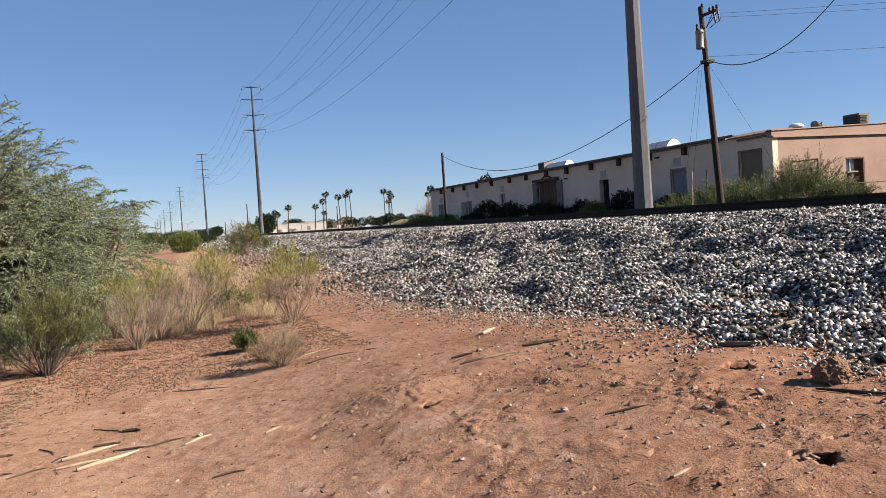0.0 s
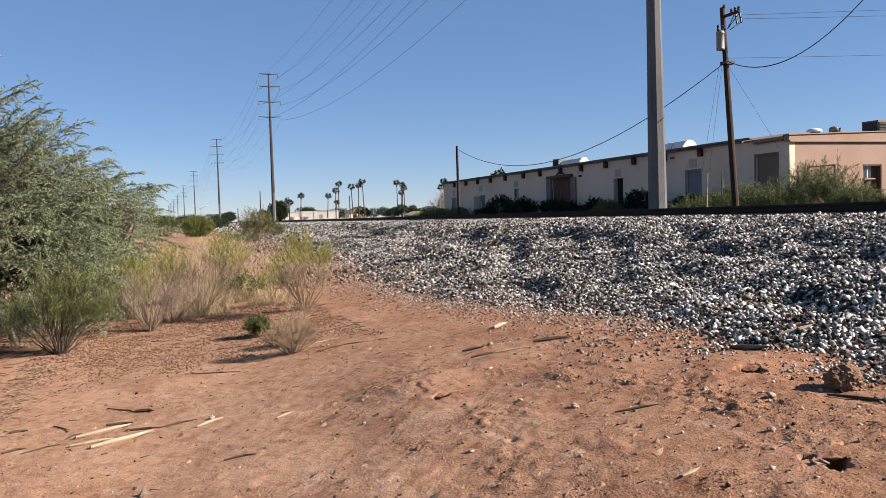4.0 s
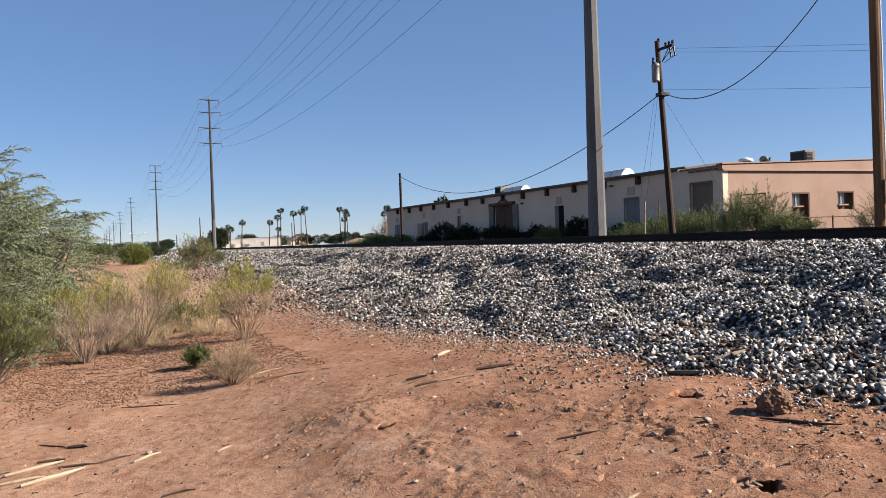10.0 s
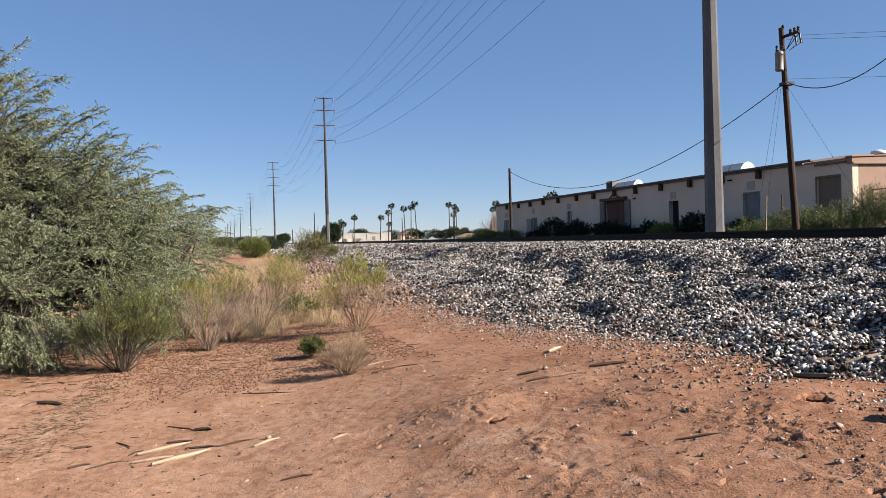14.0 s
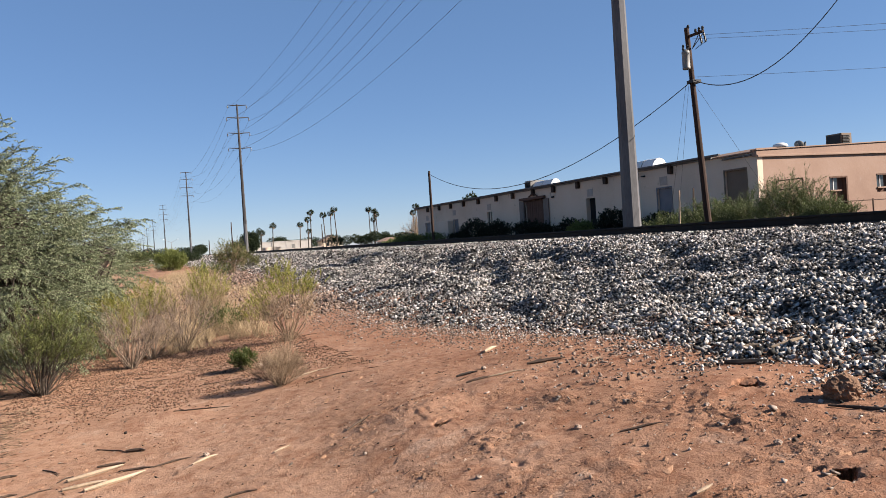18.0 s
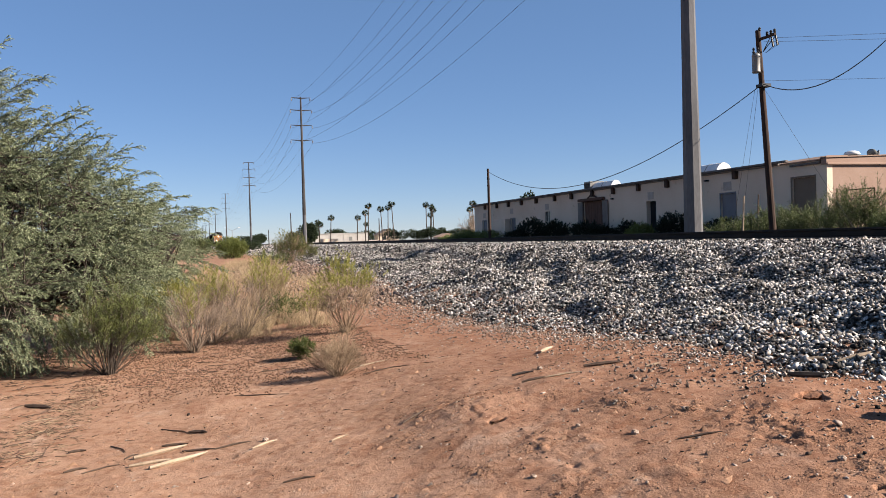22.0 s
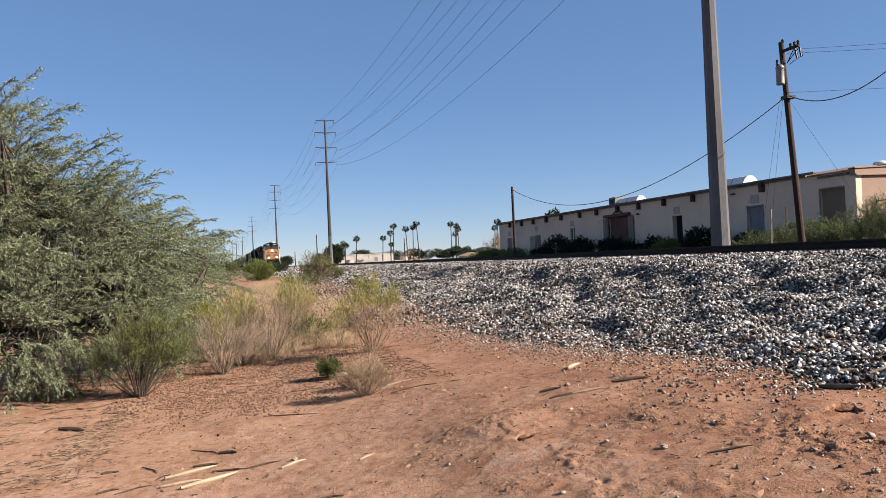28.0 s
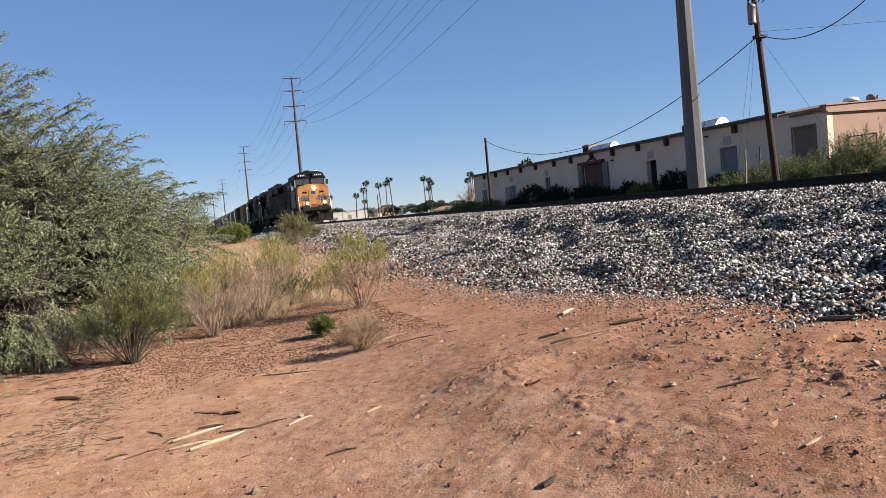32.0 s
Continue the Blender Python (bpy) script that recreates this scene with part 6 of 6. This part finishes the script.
# engine paint taken near black, so the colour holds the shade on its side
M_SHADEDARK = surf("shade_darkened_paint", [(0.004, 0.0035, 0.003), (0.010, 0.009, 0.007), (0.028, 0.023, 0.016)], scale=0.9, fine=9, rough=0.7, bump=0.05, spec=0.06)
M_BLUE = surf("blue_stripe_paint", [(0.0222, 0.037, 0.118), (0.037, 0.0592, 0.163)], scale=2, rough=0.5, bump=0)
M_LAMP = glow("headlight_glow", (1.0, 0.86, 0.62), 30.0)


def bogie(parent, y, axles, gap=1.7):
    b = part("bogie", box(-0.95, 0.95, y - gap * (axles - 1) / 2 - 0.6, y + gap * (axles - 1) / 2 + 0.6, 0.42, 0.85, 0.05), M_UNDER, parent)
    for k in range(axles):
        yy = y + gap * (k - (axles - 1) / 2)
        for s in (-1, 1):
            w = part("wheel", lathe([(0.1, -0.07), (0.46, -0.07), (0.5, -0.05), (0.52, 0.05), (0.55, 0.07), (0.1, 0.07)], 20, "X"), M_UNDER, b)
            w.location = (s * 0.755, yy, 0.5)
    for s in (-1, 1):
        part("side_frame", box(s * 1.08 - 0.06, s * 1.08 + 0.06, y - gap * (axles - 1) / 2 - 0.7, y + gap * (axles - 1) / 2 + 0.7, 0.35, 0.7, 0.04), M_UNDER, b)
    return b


def locomotive():
    e = thing("locomotive", "yellow and grey six-axle diesel freight locomotive, headlights lit", "locomotive", None, "train")
    part("underframe", box(-1.5, 1.5, 0.5, 21.9, 1.02, 1.42, 0.03), M_SHADEDARK, e)
    part("plow", prism([(-1.45, 0.12), (1.45, 0.12), (1.5, 1.0), (-1.5, 1.0)], -0.05, 0.45), M_UNDER, e, "black snowplow pilot")
    part("anticlimber", box(-1.3, 1.3, -0.35, 0.45, 1.05, 1.4, 0.05), M_UNDER, e)
    part("coupler", box(-0.18, 0.18, -0.75, -0.06, 0.72, 1.0, 0.06), M_UNDER, e)
    nose = prism([(-1.46, 1.42), (1.46, 1.42), (1.46, 3.12), (1.3, 3.36), (0.5, 3.52), (-0.5, 3.52), (-1.3, 3.36), (-1.46, 3.12)], 1.15, 2.598)
    part("nose", nose, M_YELLOW, e)
    door = part("nose_door", box(-0.42, 0.42, 1.1, 1.147, 1.5, 3.0, 0.02), M_YELLOW, e)
    part("door_handle", box(0.28, 0.34, 1.05, 1.097, 2.1, 2.3), M_BLACK, door)
    part("door_window", box(-0.2, 0.2, 1.085, 1.098, 2.62, 2.9, 0.004), M_GLASS, door)
    for s in (-1, 1):
        for k, (w0, z0, z1) in enumerate(((0.17, 2.14, 2.5), (0.13, 2.2, 2.44), (0.15, 2.14, 2.5), (0.1, 2.2, 2.44))):
            part("letter_bar", box(s * (0.5 + 0.2 * k) - w0 / 2, s * (0.5 + 0.2 * k) + w0 / 2, 1.125, 1.147, z0, z1), M_BLUE, e, "blue painted bar")
        part("stripe", box(s * 0.87 - 0.42, s * 0.87 + 0.42, 1.12, 1.147, 2.05, 2.1), M_SHADEGREY, e)
        part("stripe", box(s * 0.87 - 0.42, s * 0.87 + 0.42, 1.12, 1.147, 1.46, 1.58), M_UNDER, e)
        part("nose_louvre", box(s * 0.8 - 0.2, s * 0.8 + 0.2, 1.125, 1.147, 2.72, 2.86), M_SHADEDARK, e)
    cabm = bmesh.new()
    prism([(-1.52, 1.42), (1.52, 1.42), (1.52, 4.05), (1.25, 4.55), (0.7, 4.72), (-0.7, 4.72), (-1.25, 4.55), (-1.52, 4.05)], 2.6, 5.6, cabm)
    c = part("cab", cabm, M_SHADEDARK, e, "cab coloured dark for its shade")
    for s in (-1, 1):
        part("cab_panel", box(s * 1.535 - 0.012, s * 1.535 + 0.012, 2.65, 5.5, 1.5, 3.1), M_TANCAR if s < 0 else M_SHADEGREY, c, "panel under the side window, pale left and dark right")
        part("window_post", box(s * 0.06 - 0.05, s * 0.06 + 0.05, 2.56, 2.598, 3.5, 4.2, 0.01), M_SHADEGREY, c)
        part("corner_post", box(s * 1.43 - 0.06, s * 1.43 + 0.06, 2.56, 2.598, 3.1, 4.2, 0.01), M_TANCAR, c)
        part("brow", box(s * 0.76 - 0.7, s * 0.76 + 0.7, 2.42, 2.598, 4.18, 4.225, 0.01), M_SHADEGREY, c)
        part("wiper", rod((s * 0.72, 2.53, 3.56), (s * 0.5, 2.53, 4.0), 0.018, 0.018, 5), M_BLACK, c)
        part("sill_step", box(s * 1.05 - 0.33, s * 1.05 + 0.33, 2.3, 2.598, 3.36, 3.42, 0.01), M_YELLOW, c)
    part("cab_roof", prism([(-1.56, 4.02), (-1.28, 4.58), (-0.72, 4.76), (0.72, 4.76), (1.28, 4.58), (1.56, 4.02), (1.2, 4.3), (0.6, 4.55), (-0.6, 4.55), (-1.2, 4.3)], 2.52, 5.8), M_SHADEGREY, e, "grey cab roof")
    for s in (-1, 1):
        part("windshield", box(s * 0.72 - 0.6, s * 0.72 + 0.6, 2.55, 2.597, 3.54, 4.16, 0.02), M_GLASS, c)
        part("side_window", box(s * 1.53 - 0.012, s * 1.53 + 0.012, 3.1, 4.9, 3.2, 3.95), M_GLASS, c)
        nb = part("number_board", box(s * 0.78 - 0.5, s * 0.78 + 0.5, 2.45, 2.597, 4.26, 4.54, 0.02), M_BLACK, c)
        for k in range(4):
            part("number_bar", box(s * 0.78 - 0.3 + 0.17 * k, s * 0.78 - 0.22 + 0.17 * k, 2.435, 2.447, 4.34, 4.45), M_WHITE, nb)
        part("ditch_light", lathe([(0.09, 0), (0.09, 0.08), (0.05, 0.09)], 14, "Y"), M_LAMP, e).location = (s * 0.8 + 0.08, 0.34, 1.78)
        part("light_bracket", box(s * 0.8 - 0.06, s * 0.8 + 0.22, 0.45, 0.6, 1.42, 1.78, 0.02), M_UNDER, e)
        part("mirror", box(s * 1.68 - 0.1, s * 1.68 + 0.1, 2.7, 2.76, 3.5, 3.95), M_BLACK, e)
        rail_bm = bmesh.new()
        rod((s * 1.4, 0.5, 1.0), (s * 1.4, 0.5, 2.3), 0.03, bm=rail_bm)
        rod((s * 1.4, 0.5, 2.3), (s * 0.5, 0.5, 2.35), 0.025, bm=rail_bm)
        rod((s * 0.5, 0.5, 2.35), (s * 0.5, 0.5, 1.4), 0.025, bm=rail_bm)
        rod((s * 1.42, 1.0, 2.35), (s * 1.42, 2.4, 2.5), 0.025, bm=rail_bm)
        part("front_handrail", rail_bm, M_TANCAR, e)
        part("stair_rail", rod((s * 1.5, 0.15, 0.6), (s * 1.46, 1.0, 2.45), 0.035), M_WHITE, e, "pale sloping stair rail")
        part("stair_rail", rod((s * 1.52, 5.75, 0.7), (s * 1.5, 5.6, 2.6), 0.035), M_WHITE, e)
        for k in range(3):
            part("grab_rail", rod((s * (0.62 + 0.3 * k), 0.45, 1.42), (s * (0.62 + 0.3 * k), 0.45, 2.32), 0.02, 0.02, 5), M_SHADEGREY, e)
        part("pilot_step_light", box(s * 1.28 - 0.1, s * 1.28 + 0.1, 0.3, 0.45, 1.1, 1.2, 0.01), M_TANCAR, e)
        part("brake_hose", rod((s * 0.42, -0.3, 1.0), (s * 0.5, -0.35, 0.45), 0.03, 0.03, 6), M_BLACK, e)
        part("hood_stack", box(s * 0.99 - 0.03, s * 0.99 + 0.03, 9.4, 11.9, 3.2, 4.0, 0.01), M_GREYCAR, e, "pale dusty panel on the hood")
        part("sand_box", box(s * 1.2 - 0.22, s * 1.2 + 0.22, 8.95, 9.6, 1.42, 2.3, 0.03), M_GREYCAR, e)
        st = bmesh.new()
        for k in range(4):
            box(s * 1.35 - 0.2, s * 1.35 + 0.2, 0.1, 0.5, 0.3 + 0.27 * k, 0.34 + 0.27 * k, bm=st)
        part("step", st, M_YELLOW, e)
        hr = bmesh.new()
        rod((s * 1.45, 5.8, 2.45), (s * 1.45, 21.5, 2.45), 0.022, bm=hr)
        for k in range(11):
            rod((s * 1.45, 5.8 + 1.57 * k, 1.42), (s * 1.45, 5.8 + 1.57 * k, 2.45), 0.02, bm=hr)
        # pale rails given the dark grey they show in shade
        part("walkway_handrail", hr, M_SHADEGREY, e)
        part("radiator_wing", box(s * 1.22 - 0.3, s * 1.22 + 0.3, 17.0, 21.2, 3.5, 4.55, 0.05), M_SHADEGREY, e)
        part("hood_panel", box(s * 0.972 - 0.012, s * 0.972 + 0.012, 9.0, 12.5, 2.2, 3.1), M_SHADEGREY, e)
        for k in range(7):
            part("hood_door", box(s * 0.98 - 0.018, s * 0.98 + 0.018, 12.8 + 0.6 * k, 13.32 + 0.6 * k, 1.6, 3.4, 0.008), M_SHADEDARK, e)
    part("headlight", lathe([(0.11, 0), (0.11, 0.07), (0.06, 0.08)], 14, "Y"), M_LAMP, e).location = (0.1, 1.06, 3.2)
    # the hood's shaded look is in its dark colour
    part("hood", prism([(-0.95, 1.42), (0.95, 1.42), (0.95, 4.2), (0.7, 4.45), (-0.7, 4.45), (-0.95, 4.2)], 5.6, 21.6), M_SHADEDARK, e, "engine hood coloured dark for its shade")
    part("hood_top", prism([(-0.97, 4.0), (-0.97, 4.22), (-0.71, 4.48), (0.71, 4.48), (0.97, 4.22), (0.97, 4.0), (0.6, 4.3), (-0.6, 4.3)], 5.65, 21.6), M_SHADEGREY, e)
    part("equipment_cabinet", box(-1.35, -0.955, 5.7, 8.8, 1.42, 3.6, 0.03), M_SHADEDARK, e)
    part("dynamic_brake", box(-1.25, 1.25, 6.4, 8.8, 3.9, 4.6, 0.05), M_SHADEGREY, e)
    part("exhaust", box(-0.5, 0.5, 13.2, 14.6, 4.48, 4.72, 0.04), M_UNDER, e)
    part("horn", box(-0.25, 0.25, 4.0, 4.5, 4.77, 4.95, 0.03), M_UNDER, e)
    part("antenna", box(0.5, 0.9, 3.0, 3.4, 4.7, 4.86, 0.03), M_WHITE, e)
    part("fuel_tank", box(-1.4, 1.4, 8.0, 14.2, 0.3, 1.0, 0.12), M_UNDER, e)
    bogie(e, 4.1, 3)
    bogie(e, 18.0, 3)
    return e


def boxcar(paint, label):
    c = thing("boxcar", label, "freight car", None, "train")
    part("body", box(-1.5, 1.5, 0.5, 16.5, 1.0, 4.35, 0.05), paint, c)
    part("roof", prism([(-1.55, 4.35), (1.55, 4.35), (0, 4.6)], 0.4, 16.6), M_GREYCAR, c)
    for s in (-1, 1):
        part("sliding_door", box(s * 1.54 - 0.035, s * 1.54 + 0.035, 6.9, 10.1, 1.1, 4.2, 0.02), paint, c)
        for k in range(9):
            part("rib", box(s * 1.53 - 0.028, s * 1.53 + 0.028, 0.8 + 0.7 * k, 0.9 + 0.7 * k, 1.05, 4.3), paint, c)
    part("end_ladder", box(0.9, 1.3, 0.42, 0.498, 1.2, 4.2), M_UNDER, c)
    part("sill", box(-1.3, 1.3, 0.0, 17.0, 0.72, 0.99, 0.03), M_UNDER, c)
    bogie(c, 3.0, 2)
    bogie(c, 14.0, 2)
    return c


def hopper(paint, label):
    c = thing("hopper_car", label, "freight car", None, "train")
    part("body", prism([(-1.5, 1.9), (-1.1, 1.2), (1.1, 1.2), (1.5, 1.9), (1.55, 3.6), (1.3, 4.25), (0.6, 4.5), (-0.6, 4.5), (-1.3, 4.25), (-1.55, 3.6)], 1.6, 15.4), paint, c)
    for y0, y1 in ((0.4, 1.6), (15.4, 16.6)):
        part("end_frame", box(-1.4, 1.4, y0, y1, 1.0, 1.3, 0.03), M_UNDER, c)
        for s in (-1, 1):
            part("corner_post", rod((s * 1.3, y0 + 0.6, 1.3), (s * 1.2, y0 + 0.6, 4.2), 0.06, 0.06, 6), paint, c)
    for k in range(3):
        part("chute", prism([(-1.0, 1.25), (1.0, 1.25), (0.4, 0.45), (-0.4, 0.45)], 3.2 + 4.1 * k, 5.6 + 4.1 * k), M_UNDER, c)
    part("running_board", box(-0.5, 0.5, 1.5, 15.5, 4.54, 4.6), M_GREYCAR, c)
    for s in (-1, 1):
        for k in range(8):
            part("rib", box(s * 1.55 - 0.03, s * 1.55 + 0.03, 1.9 + 1.8 * k, 2.0 + 1.8 * k, 1.9, 3.7), paint, c)
    bogie(c, 2.6, 2)
    bogie(c, 14.4, 2)
    return c


CAR = 1.06
lead = locomotive()
lead.scale = (CAR, CAR, 1.1)
consist = [(lead, 0.0)]
for k in (1, 2):
    trailing = copy_thing(lead, Matrix())
    trailing["label"] = "grimy, shade-darkened yellow and grey diesel locomotive coupled behind another"
    for o in trailing.children:
        if o.name.startswith(("headlight", "ditch_light")):
            o.data = o.data.copy()
            o.data.materials[0] = M_GLASS
    consist.append((trailing, 24.0 * k + 23.4))
kinds = [boxcar(M_DARKCAR, "dark brown weathered steel boxcar"), boxcar(M_TANCAR, "tan weathered steel boxcar"), hopper(M_GREYCAR, "pale grey covered hopper car")]
for o in kinds:
    o.scale = (CAR, CAR, CAR)
back = 72.0
for k, pick in enumerate((1, 0, 2, 2, 2, 2, 1, 2, 2, 0, 2, 2, 2, 1, 2, 2, 2, 2, 0, 2, 2, 1, 2, 2)):
    ob = kinds[pick] if k == (1, 0, 2)[pick] else copy_thing(kinds[pick], Matrix())
    consist.append((ob, back))
    back += 18.3


def motions():
    """The train's run along the track, front coupler to the viewer."""
    run = ((0.0, 925.0), (8.0, 712.0), (15.0, 525.0), (22.0, 336.0), (26.0, 229.5), (28.5, 165.5), (30.0, 127.0), (32.0, 79.5))
    for ob, behind in consist:
        turned = 180 if ob.name.startswith("locomotive") and behind else 0
        walk(ob, [(t, pose(TRACK_X, y + behind, RAIL_TOP, 0, 0, turned)) for t, y in run])


motions()
